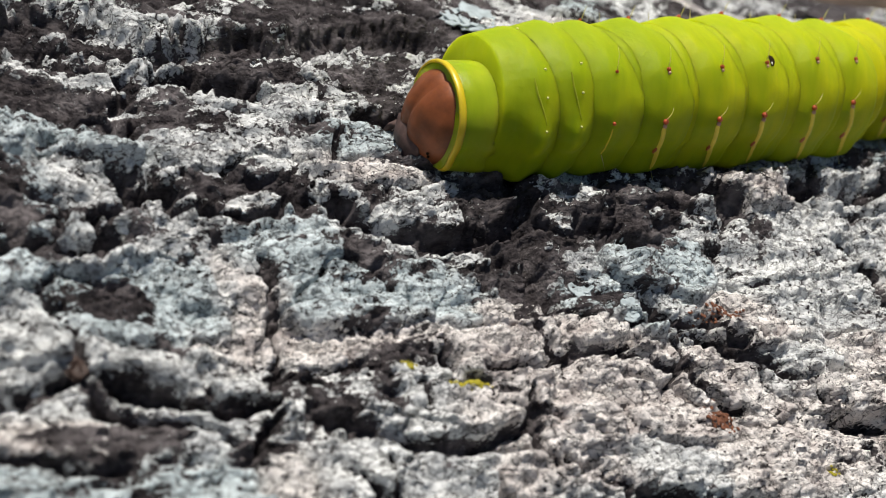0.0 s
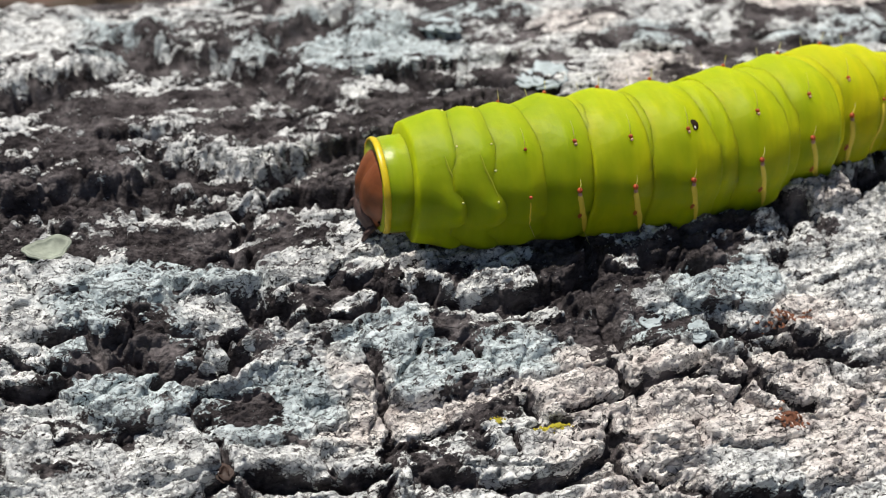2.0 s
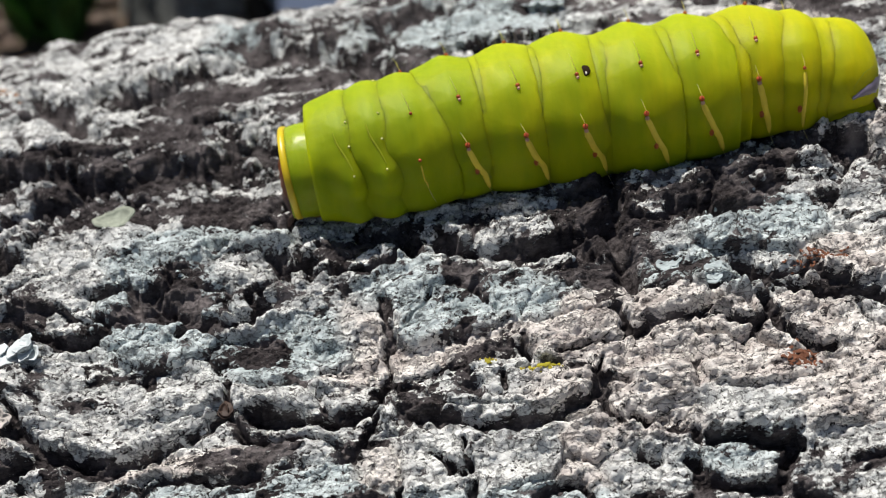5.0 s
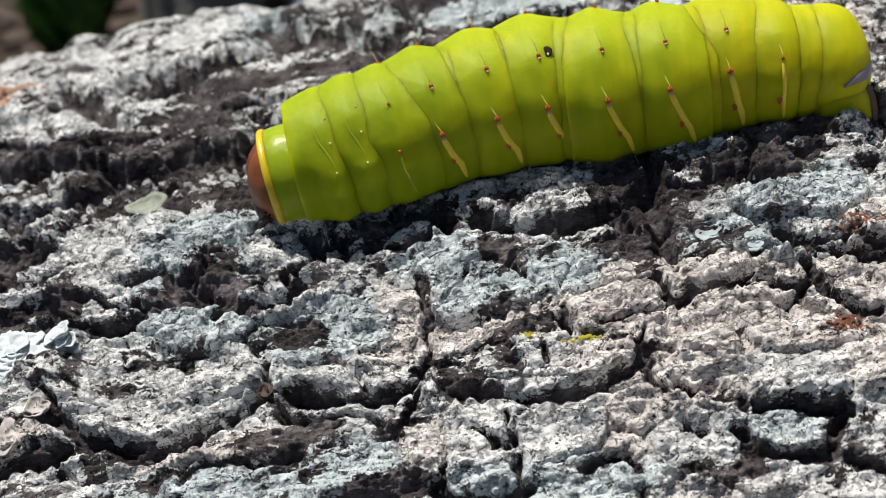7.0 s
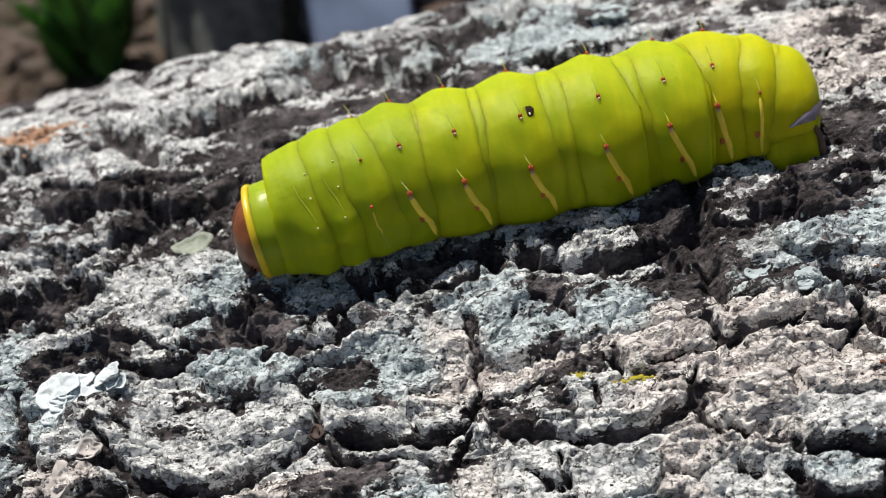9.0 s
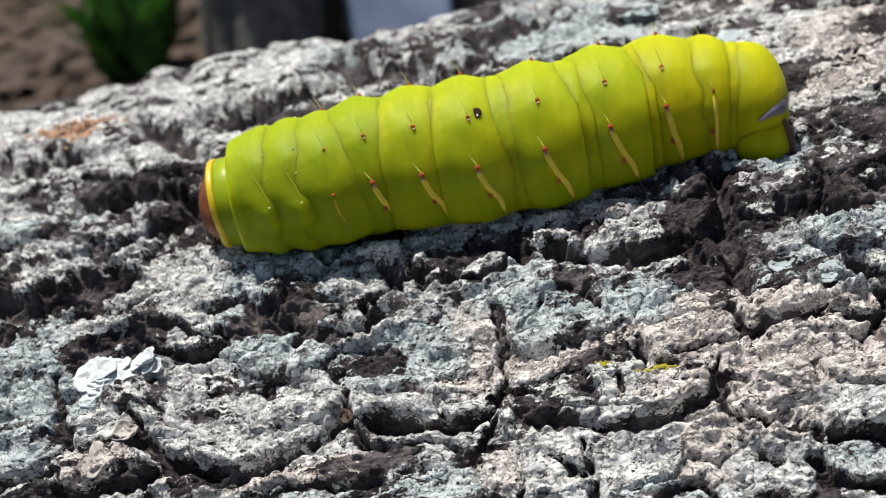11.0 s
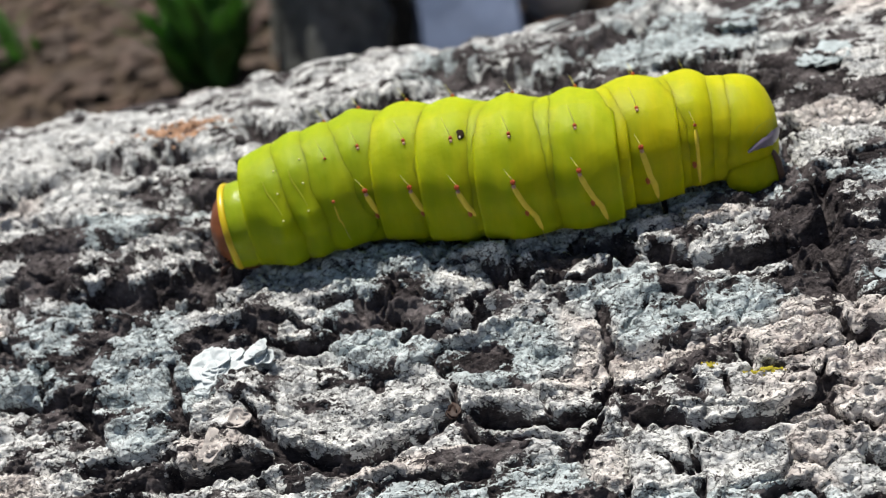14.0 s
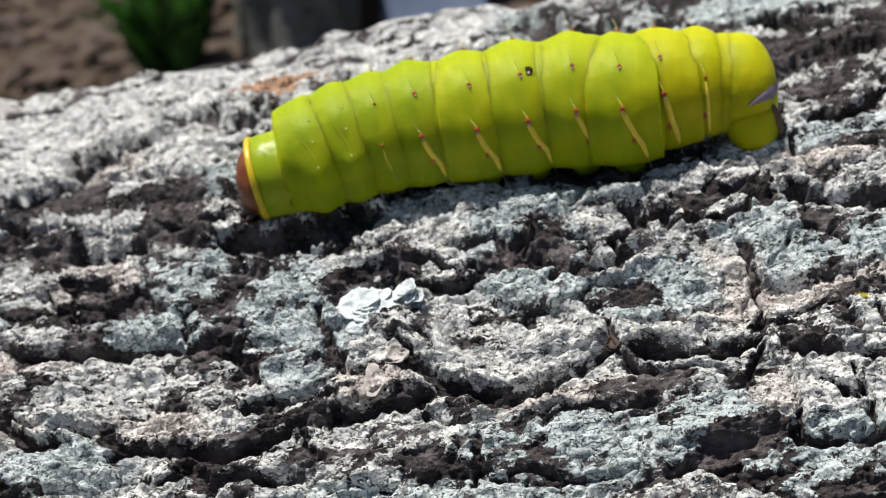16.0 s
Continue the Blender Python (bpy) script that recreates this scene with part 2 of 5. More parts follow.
BARK_C = [
    (6.4, 16.5, 6.1, 2.5, 1, 3), (98.2, 15.3, 4.3, 6.4, -14, 2), (-11.1, 13.2, 6.3, 3.9, -7, 0), (-51.1, 10.0, 6.5, 2.2, -18, 0), (-5.1, 8.4, 3.5, 5.1, -12, 0),
    (-33.6, 7.9, 6.5, 2.6, -5, 0), (-13.0, 6.2, 5.2, 5.1, -3, 0), (12.2, 4.2, 3.0, 3.6, -11, 0), (-50.0, 4.2, 7.5, 2.4, -9, 3), (91.9, 2.6, 6.1, 5.0, -12, 0),
    (69.9, 2.4, 4.2, 4.9, -21, 0), (7.2, 2.3, 5.5, 4.7, -19, 0), (-54.2, 1.0, 5.3, 6.6, -16, 0), (-32.8, 1.0, 9.7, 2.5, -9, 3),
]
BARK_D = [
    (1.5, 0.8, 4.2, 4.4, 6, 0), (-13.3, -2.3, 3.1, 1.9, -10, 0), (121.2, -3.7, 8.4, 3.5, 5, 0), (-4.1, -4.5, 3.1, 3.0, -3, 0), (-42.2, -4.8, 5.8, 4.0, -15, 2),
    (101.6, -5.4, 5.5, 3.5, 5, 2), (-29.1, -6.1, 6.8, 5.1, -15, 1), (54.7, -6.6, 5.4, 1.9, -3, 2), (42.1, -7.4, 4.2, 2.8, -18, 3), (87.2, -8.1, 5.8, 3.2, -19, 0),
    (1.4, -8.2, 6.6, 3.1, -17, 0), (11.1, -9.1, 3.7, 4.2, -3, 1), (-7.5, -9.5, 4.1, 1.8, -5, 0), (37.0, -10.0, 6.1, 3.2, -10, 0),
]
BARK_E = [
    (47.8, -10.3, 5.1, 3.7, -17, 3), (75.4, -10.7, 6.4, 3.3, -18, 0), (-48.2, -10.9, 4.8, 3.7, -14, 0), (24.6, -11.2, 5.6, 4.5, -17, 0), (17.8, -11.6, 4.1, 3.6, -10, 1),
    (63.0, -12.0, 4.9, 3.7, -25, 0), (89.1, -12.0, 3.7, 2.0, -18, 3), (-35.3, -12.1, 4.7, 3.3, -14, 1), (56.0, -13.3, 5.6, 3.8, -17, 3), (108.2, -13.4, 9.3, 3.8, 12, 0),
    (-4.3, -14.1, 4.1, 2.0, -9, 3), (3.1, -14.4, 4.4, 2.1, -22, 0), (-24.8, -15.3, 4.5, 2.7, -14, 1), (9.8, -15.4, 2.9, 2.4, -16, 1),
]
BARK_F = [
    (71.0, -16.4, 4.7, 2.6, -17, 3), (83.5, -16.4, 5.5, 4.5, -25, 1), (42.0, -17.2, 3.9, 3.7, -16, 1), (22.6, -18.0, 3.3, 1.2, -9, 0), (61.9, -18.9, 3.0, 1.9, 17, 3),
    (65.7, -19.1, 2.8, 3.1, -16, 3), (14.4, -19.3, 4.6, 2.1, -9, 1), (55.5, -21.1, 3.1, 3.6, -16, 1), (-30.9, -21.9, 4.0, 3.5, 0, 0), (-15.1, -22.0, 5.3, 4.8, -7, 1),
    (31.6, -22.2, 4.8, 3.3, -9, 1), (-11.4, -22.4, 2.7, 3.1, -14, 1), (47.6, -22.4, 4.1, 2.7, -2, 1), (74.7, -23.1, 4.2, 3.0, -9, 1),
]
BARK_G = [
    (58.5, -23.2, 2.2, 3.8, -16, 1), (107.4, -23.2, 7.0, 3.8, 1, 0), (82.2, -23.4, 3.6, 2.4, -16, 0), (-47.7, -23.5, 4.5, 3.3, -13, 0), (36.8, -23.6, 2.9, 4.6, -15, 2),
    (26.4, -23.7, 5.6, 2.6, 0, 1), (-39.1, -24.5, 5.1, 3.1, -13, 0), (63.5, -24.6, 4.0, 1.9, -9, 3), (-3.5, -25.5, 5.0, 2.2, -2, 0), (7.9, -25.7, 7.6, 4.1, -18, 0),
    (-23.7, -26.2, 4.8, 4.1, -13, 0), (16.7, -26.4, 4.8, 3.2, -14, 0), (92.9, -26.9, 4.4, 3.0, -29, 2), (42.2, -27.5, 5.2, 2.5, -15, 2),
]
BARK_H = [
    (70.1, -27.7, 5.0, 2.6, -15, 2), (48.9, -28.4, 3.6, 2.1, -15, 2), (1.7, -28.7, 3.1, 2.7, -14, 0), (108.1, -29.0, 4.3, 2.7, 0, 3), (-6.9, -29.5, 3.7, 2.6, -2, 2),
    (27.0, -30.1, 5.0, 2.0, -16, 0), (58.9, -30.1, 6.8, 2.7, -15, 2), (-32.4, -30.2, 5.6, 2.9, -12, 2), (-12.8, -30.3, 4.0, 1.8, 0, 0), (34.3, -31.0, 4.3, 1.7, -16, 0),
    (52.0, -31.0, 2.7, 2.7, -27, 0), (76.3, -31.0, 4.9, 2.1, -8, 2), (96.9, -31.2, 4.6, 2.6, -5, 0), (9.2, -31.6, 5.5, 2.3, -8, 0),
]
BARK_I = [
    (17.1, -31.7, 4.8, 2.4, -2, 0), (81.3, -32.3, 2.8, 2.8, -15, 2), (24.3, -33.1, 2.1, 1.5, -14, 3), (86.7, -33.2, 4.7, 2.6, -22, 2), (48.5, -33.3, 8.6, 2.3, -14, 0),
    (-20.9, -33.5, 5.4, 2.2, -12, 0), (3.1, -33.7, 5.0, 1.9, -13, 3), (41.1, -34.0, 3.9, 2.0, -14, 0), (66.9, -34.0, 6.0, 3.0, -21, 2), (101.7, -34.0, 5.1, 1.9, 3, 2),
    (30.2, -34.2, 6.7, 1.6, -16, 3), (-43.5, -34.2, 7.0, 2.9, -11, 1), (57.4, -35.9, 4.3, 2.1, -14, 2), (14.5, -36.0, 4.7, 1.9, -4, 2),
]
BARK_J = [
    (75.7, -36.2, 5.9, 3.0, -14, 2), (28.7, -36.6, 4.8, 1.5, -13, 3), (21.6, -37.0, 4.7, 1.9, -8, 2), (-30.0, -37.3, 5.7, 2.1, -11, 3), (48.8, -37.4, 8.7, 1.3, -14, 0),
    (94.7, -39.5, 6.4, 2.4, -2, 2), (-20.2, -39.7, 5.3, 2.0, -11, 0), (38.1, -40.8, 2.8, 2.1, -13, 2), (66.5, -40.9, 3.8, 2.5, -19, 2), (43.8, -41.5, 4.8, 2.5, -13, 0),
    (60.4, -42.1, 3.2, 2.3, -13, 2), (74.2, -42.7, 5.1, 2.6, -13, 0), (84.2, -42.8, 4.8, 2.2, -3, 2), (51.5, -43.3, 4.2, 2.4, -13, 0),
]
BARK_K = [
    (96.1, -44.0, 4.5, 2.2, -3, 2), (58.8, -45.6, 3.2, 2.2, -13, 2), (65.3, -46.4, 4.6, 2.6, -13, 0), (72.3, -47.4, 4.9, 1.9, -2, 1),
]
PLATES = BARK_A + BARK_B + BARK_C + BARK_D + BARK_E + BARK_F + BARK_G + BARK_H + BARK_I + BARK_J + BARK_K
# long dark furrows and strips: half width (mm) and points u, v along them
FURROWS_A = [
    (2.1, [(-14.8, 22.9), (-9.6, 20.9), (-3.8, 19.3), (2.0, 16.3), (7.6, 14.1), (11.3, 16.4), (15.9, 16.9), (23.0, 13.4)]),
    (3.2, [(2.1, 43.9), (7.7, 40.7), (11.0, 42.5), (16.1, 46.1), (19.5, 48.2)]),
    (3.2, [(22.7, 57.6), (28.5, 50.7), (34.0, 50.0), (40.9, 42.4), (46.0, 35.3)]),
    (2.24, [(-10.3, 48.7), (-4.2, 39.0), (0.2, 31.5)]),
    (1.16, [(17.0, 29.4), (21.2, 27.4), (25.3, 27.4)]),
    (0.94, [(-16.2, 30.1), (-7.9, 25.1), (-4.0, 26.0), (2.2, 21.7), (8.4, 24.1)]),
    (2.46, [(-12.2, 8.4), (-8.2, 6.4), (-5.5, 8.6), (-0.5, 10.8), (2.3, 13.3)]),
    (1.98, [(-11.1, 1.4), (-7.6, 2.6)]),
    (0.82, [(-2.5, -11.1), (-1.6, -13.9), (2.6, -16.2), (5.9, -16.2), (7.9, -15.4)]),
]
FURROWS_B = [
    (0.7, [(5.5, -9.5), (10.4, -9.9), (11.8, -13.7)]),
    (0.8, [(13.1, -11.7), (15.2, -13.7), (18.5, -17.4), (21.1, -18.1), (23.7, -17.5), (26.5, -15.5)]),
    (0.48, [(29.8, -10.2), (28.7, -12.3), (26.6, -13.7)]),
    (0.38, [(39.9, -17.0), (40.2, -19.8), (40.2, -22.5), (39.5, -25.6), (39.8, -28.1), (38.8, -30.3), (38.2, -33.1)]),
    (0.71, [(23.7, -30.3), (25.4, -32.2), (29.7, -32.9), (32.0, -34.2), (35.0, -33.8), (37.5, -33.7)]),
    (0.44, [(21.8, -25.9), (22.0, -28.4), (21.5, -30.5), (22.4, -31.9), (23.5, -33.6)]),
    (0.92, [(21.2, -30.8), (18.7, -31.4), (16.3, -32.6), (13.8, -32.7), (12.0, -33.7), (8.3, -34.3), (5.3, -33.2), (2.2, -31.4), (-0.4, -29.3), (-1.8, -27.1)]),
    (0.41, [(37.9, -35.2), (35.7, -38.3), (34.4, -38.7)]),
]
FURROWS_C = [
    (0.35, [(23.5, -33.8), (25.8, -34.9), (29.4, -35.4), (32.3, -36.8), (34.5, -38.3)]),
    (0.66, [(-6.9, -33.2), (-5.2, -32.2), (-3.4, -31.2)]),
    (0.89, [(40.6, -34.5), (43.8, -35.6), (47.2, -37.1), (49.9, -38.3), (52.7, -38.9), (55.7, -38.8), (57.6, -38.2), (59.6, -37.3), (61.3, -36.6)]),
    (0.29, [(62.5, -33.1), (61.4, -35.1), (61.1, -37.3)]),
    (0.34, [(61.5, -37.0), (62.3, -39.7), (63.0, -41.4)]),
    (0.18, [(55.1, -27.7), (55.0, -29.7), (55.1, -30.6)]),
    (0.3, [(58.1, -31.2), (60.5, -31.2), (63.0, -31.1), (65.0, -30.7), (67.0, -30.0)]),
]
FURROWS_D = [
    (0.7, [(65.6, -27.2), (65.9, -29.3), (66.9, -30.4), (68.6, -29.6), (71.3, -29.1), (73.5, -29.0), (75.6, -30.2), (77.7, -31.2), (80.1, -31.4), (82.0, -29.5), (82.0, -31.5), (82.9, -33.7), (84.1, -35.6), (86.3, -36.1)]),
    (0.74, [(63.9, -40.1), (65.0, -41.7), (66.9, -41.1), (68.4, -41.8), (69.5, -43.9)]),
    (0.45, [(70.7, -43.9), (74.4, -44.9), (77.5, -46.0), (79.5, -46.7)]),
    (0.67, [(68.9, -46.0), (69.4, -48.0), (71.2, -49.4), (73.7, -50.2), (76.5, -50.2), (78.0, -48.0), (78.7, -46.6)]),
    (0.71, [(77.8, -51.4), (79.9, -53.1), (80.7, -53.7)]),
    (0.29, [(46.7, -39.5), (46.6, -41.5), (46.7, -42.8)]),
    (0.33, [(46.9, -44.8), (46.7, -47.3), (46.7, -48.7)]),
    (0.52, [(43.8, -41.2), (45.1, -42.8)]),
    (0.18, [(51.8, -32.0), (51.9, -34.3)]),
]
FURROWS_E = [
    (0.5, [(53.1, -47.5), (55.5, -46.9), (57.3, -47.2), (57.3, -49.1)]),
    (0.64, [(63.6, -44.6), (65.0, -45.7)]),
    (0.51, [(39.1, -44.4), (39.3, -47.1)]),
    (0.94, [(47.6, -12.0), (51.3, -13.8), (55.1, -14.9), (59.0, -15.7), (62.4, -15.4), (64.3, -18.4)]),
    (1.16, [(69.3, -6.4), (68.9, -10.7), (67.9, -15.6), (67.7, -20.3), (68.0, -24.0)]),
    (1.05, [(74.8, -13.6), (78.2, -13.6), (79.4, -16.0), (81.5, -15.7)]),
    (0.85, [(80.4, -23.0), (83.3, -25.6), (87.1, -25.8), (90.3, -28.4)]),
    (3.2, [(-62.0, 25.1), (-56.6, 24.9), (-52.0, 28.3), (-46.5, 30.5)]),
    (1.8, [(-44.6, 24.8), (-40.1, 24.3)]),
    (3.2, [(-53.0, 33.3), (-47.9, 35.4), (-42.7, 37.5), (-38.3, 39.0)]),
    (3.2, [(-37.8, 45.3), (-33.0, 41.4), (-26.8, 36.5), (-20.5, 38.8)]),
]
FURROWS_F = [
    (2.38, [(-37.9, 24.0), (-33.9, 20.1)]),
    # partly a furrow, partly the shadow below the head cut and bared as one
    (2.76, [(-25.4, 0.1), (-19.9, -1.5), (-13.7, -1.5), (-7.5, -0.8)]),
    (0.95, [(-60.6, 15.9), (-54.7, 12.4), (-48.6, 11.3), (-43.0, 7.5)]),
    (1.63, [(-46.6, 4.5), (-43.0, 2.1), (-38.3, 2.7)]),
    (0.98, [(-48.7, -2.4), (-45.2, -4.2), (-41.2, -5.0)]),
    (0.49, [(-45.7, -5.0), (-44.7, -10.2)]),
    (0.82, [(-54.4, -13.0), (-49.5, -15.9), (-44.3, -15.7), (-39.2, -15.9), (-31.8, -16.7), (-24.5, -18.3)]),
    (0.51, [(-24.4, -19.3), (-22.2, -22.2), (-20.7, -25.0)]),
    (0.92, [(-21.4, -29.7), (-17.3, -29.6), (-14.6, -29.3), (-11.8, -29.4)]),
    (0.65, [(-12.9, -15.7), (-11.6, -21.4), (-10.4, -26.3)]),
    (1.13, [(-10.6, -32.3), (-7.3, -32.6), (-3.9, -32.1), (-0.3, -32.0)]),
    (0.48, [(-3.3, -23.4), (-1.0, -28.4), (0.9, -30.7)]),
]
FURROWS_G = [
    (1.02, [(-43.8, -28.3), (-39.2, -29.0), (-38.2, -31.2)]),
    (0.93, [(-52.1, -26.5), (-47.4, -30.0), (-44.6, -30.6)]),
    (0.63, [(-37.5, -32.9), (-32.1, -33.2), (-24.0, -35.7), (-20.7, -35.0), (-17.3, -34.0), (-15.3, -32.4)]),
    (0.67, [(-31.8, -37.9), (-28.6, -37.2), (-25.2, -39.2), (-22.0, -38.5), (-18.7, -39.8), (-15.5, -39.8)]),
    (0.47, [(-15.3, -34.0), (-14.4, -36.5), (-13.3, -38.3)]),
    (0.38, [(4.5, -39.3), (4.7, -43.0), (3.7, -45.6)]),
    (0.68, [(38.1, -46.8), (40.3, -48.4), (44.4, -48.8), (47.4, -48.4)]),
    (0.53, [(26.6, -48.0), (29.2, -49.6), (31.7, -49.4)]),
    (0.35, [(7.6, -44.3), (10.1, -44.8), (13.0, -46.0)]),
    (3.2, [(25.0, 51.8), (32.3, 47.5), (39.5, 45.5)]),
    (3.2, [(46.0, 54.6), (54.4, 61.0), (59.0, 62.7)]),
]
FURROWS_H = [
    (2.47, [(66.3, 25.6), (68.1, 23.3), (70.8, 24.5)]),
    (1.4, [(60.1, 40.2), (64.2, 35.0), (69.0, 33.6), (75.1, 31.5), (80.5, 27.5)]),
    (0.48, [(65.9, 14.3), (68.0, 11.0), (68.1, 5.6), (67.7, 1.5), (67.9, -2.6), (68.6, -7.6)]),
    (0.68, [(54.5, 4.4), (59.0, 4.4), (62.7, 4.5), (66.0, 6.3)]),
    (3.2, [(19.4, 15.4), (25.4, 18.5), (30.9, 15.7), (36.8, 14.7), (44.0, 18.7), (50.8, 19.0), (58.8, 22.2), (67.3, 25.0)]),
    (1.55, [(34.7, 9.9), (38.8, 9.7), (42.9, 8.3), (44.3, 6.5)]),
    (0.66, [(29.9, 9.6), (31.9, 7.4), (29.7, 4.1)]),
    (0.77, [(28.1, -3.1), (29.7, -2.9), (31.0, 0.2)]),
    (0.86, [(19.7, -4.1), (20.6, -6.0), (22.1, -5.4)]),
    (0.99, [(27.4, -8.0), (29.2, -10.1), (32.3, -10.2)]),
]
FURROWS_I = [
    (0.59, [(25.1, -13.9), (28.9, -12.3)]),
    (0.99, [(40.5, -7.9), (43.1, -9.3), (44.2, -11.9)]),
    (0.53, [(32.0, -12.0), (37.2, -13.1), (41.7, -12.8)]),
    (0.32, [(51.5, -0.3), (50.5, -4.9)]),
    (1.05, [(48.8, -12.3), (50.8, -14.1), (53.8, -14.3), (56.6, -15.3), (60.3, -15.5), (64.8, -14.1), (68.4, -12.6)]),
    (0.58, [(16.7, -18.4), (19.5, -17.0), (21.9, -16.5)]),
    (1.44, [(92.9, -7.4), (95.6, -8.6), (99.5, -9.3)]),
    # dark strip beneath the rear of the caterpillar
    (2.01, [(109.3, -6.2), (114.8, -4.7), (121.2, -5.2), (129.2, -2.4)]),
    (1.34, [(114.4, -12.6), (115.4, -15.3), (117.0, -17.1)]),
    (0.87, [(76.6, -26.0), (81.2, -25.2), (83.4, -26.6), (87.2, -28.2), (89.5, -29.6), (93.7, -30.3)]),
    (0.65, [(68.5, -29.1), (72.4, -29.4), (76.4, -28.1)]),
]
FURROWS_J = [
    (0.5, [(81.2, -28.4), (81.5, -30.8), (83.6, -34.2), (85.5, -36.2)]),
    (0.68, [(91.5, -30.2), (97.0, -33.1), (98.3, -36.5), (101.7, -37.6), (106.2, -38.1)]),
    (0.42, [(61.4, -35.0), (61.8, -37.3)]),
    (0.65, [(65.3, -41.5), (68.1, -42.2), (69.6, -43.4)]),
    (0.6, [(96.7, -42.4), (96.2, -44.8)]),
]
FURROWS = FURROWS_A + FURROWS_B + FURROWS_C + FURROWS_D + FURROWS_E + FURROWS_F + FURROWS_G + FURROWS_H + FURROWS_I + FURROWS_J

rng = np.random.default_rng(7)
LATTICE = rng.random((256, 256)).astype(np.float32)


def value_noise(x, y):
    xi, yi = np.floor(x).astype(np.int32), np.floor(y).astype(np.int32)
    fx, fy = x - xi, y - yi
    fx, fy = fx * fx * fx * (fx * (fx * 6 - 15) + 10), fy * fy * fy * (fy * (fy * 6 - 15) + 10)
    x0, x1, y0, y1 = xi & 255, (xi + 1) & 255, yi & 255, (yi + 1) & 255
    a = LATTICE[x0, y0] * (1 - fx) + LATTICE[x1, y0] * fx
    b = LATTICE[x0, y1] * (1 - fx) + LATTICE[x1, y1] * fx
    return (a * (1 - fy) + b * fy) * 2 - 1


def fractal(x, y, size, octaves, gain=0.5, shift=0.0):
    out, amp, f = 0, 1.0, 1.0 / size
    for k in range(octaves):
        out = out + amp * value_noise(x * f + 17.3 * k + shift, y * f + 9.1 * k + 2 * shift)
        amp, f = amp * gain, f * 2.03
    return out


def smooth_step(a, b, x):
    t = np.clip((x - a) / (b - a), 0, 1)
    return t * t * (3 - 2 * t)


# plates beyond those that were placed one by one
seeds = [list(p) for p in PLATES]
for k in range(6000):
    u, v = rng.uniform(-124, 168), rng.uniform(-62, 92)
    a, b = rng.uniform(5, 15), rng.uniform(2.4, 6.0)
    if all(((u - p[0]) / (p[2] + a * 0.75)) ** 2 + ((v - p[1]) / (p[3] + b * 0.75)) ** 2 > 1 for p in seeds):
        seeds.append([u, v, a, b, rng.uniform(-26, 14), int(rng.choice([0, 0, 2] if (v > 30 and u < 25) or (u > 60 and v < -20) else [3, 3, 3, 1] if 14 < v < 46 and u > -10 else [0, 0, 2, 1]))])
# mostly bare bark in the broad furrowed strip along the top of the trunk
for k, p in enumerate(seeds):
    if 3 < p[1] < 46 and -14 < p[0] < 74 and k % 4:
        p[5] = 3
    elif p[0] > 50 and p[1] < -20 and p[5] == 3:
        p[5] = 2 * (k % 2)
SEED = np.array(seeds, np.float32)
SEED_H = rng.uniform(0.6, 1.35, len(SEED)).astype(np.float32) - 0.3 * (SEED[:, 5] == 3)


# lichen cover raised or lowered by place: middle u, v, reach along and round the log (mm), how much
# the entry at (87, -4) paints the caterpillar's shadow as bare dark bark
COVER_AND_SHADE = [(84, -38, 26, 15, 0.7), (108, -24, 24, 22, 0.45), (-34, 46, 44, 16, 0.75), (44, -46, 26, 8, 0.2), (8, -4, 9, 8, 0.25), (32, -24, 14, 6, 0.2), (74, -10, 13, 9, -0.5), (87, -4, 9, 6, -0.6), (-25, -3, 14, 7, -0.2),
        (-38, -24, 24, 14, 0.25), (18, -37, 21, 4, -0.5), (22, -33, 12, 2.6, -0.2), (48, -32, 11, 4, 0.45)]
KIND_COVER = np.array([0.60, 0.56, 0.82, 0.26], np.float32)


def furrow_cut(u, v):
    """How deep (mm) the furrows cut at arrays u, v, how far bare of lichen they leave it, and the raised lip along their upper side."""
    fu = u + 0.42 * fractal(u, v, 2.6, 3, 0.6, 41.0)
    fv = v + 0.36 * fractal(u * 0.7, v, 2.2, 3, 0.6, 47.0)
    ragged = fractal(u, v, 1.4, 2, 0.6, 52.0)
    cut, bare, lip = [np.zeros(u.shape, np.float32) for _ in range(3)]
    for width, line in FURROWS:
        width = 0.86 * width
        deep = min(2.9, 0.7 + 1.6 * width)
        for (ua, va), (ub, vb) in zip(line, line[1:]):
            m = 3.5 * width + 1.5
            sel = np.nonzero((u > min(ua, ub) - m) & (u < max(ua, ub) + m) & (v > min(va, vb) - m) & (v < max(va, vb) + m))[0]
            x, y = fu[sel] - ua, fv[sel] - va
            dx, dy = ub - ua, vb - va
            length = math.hypot(dx, dy)
            f = np.clip((x * dx + y * dy) / length ** 2, 0, 1)
            d = np.hypot(x - f * dx, y - f * dy) * (1 + 0.45 * ragged[sel])
            flat = abs(dx) / length
            above = np.clip((y * dx - x * dy) * (1 if dx > 0 else -1) / length / (0.4 * width), -1, 1) * flat
            far = width * (1.5 - 0.35 * above) + 0.25
            near = width * (0.10 + 0.20 * above)
            k = smooth_step(far, near, d)
            cut[sel] = np.maximum(cut[sel], deep * k)
            bare[sel] = np.maximum(bare[sel], smooth_step(1.15 * width + 0.25, 0.2 * width, d) * min(1.0, 1.12 - 0.2 * width))
            lip[sel] = np.maximum(lip[sel], np.clip(above, 0, 1) * np.exp(-((d - 1.9 * width - 0.4) / (0.9 * width + 0.5)) ** 2) * min(0.9, 0.35 + 0.4 * width))
    return cut, bare, lip


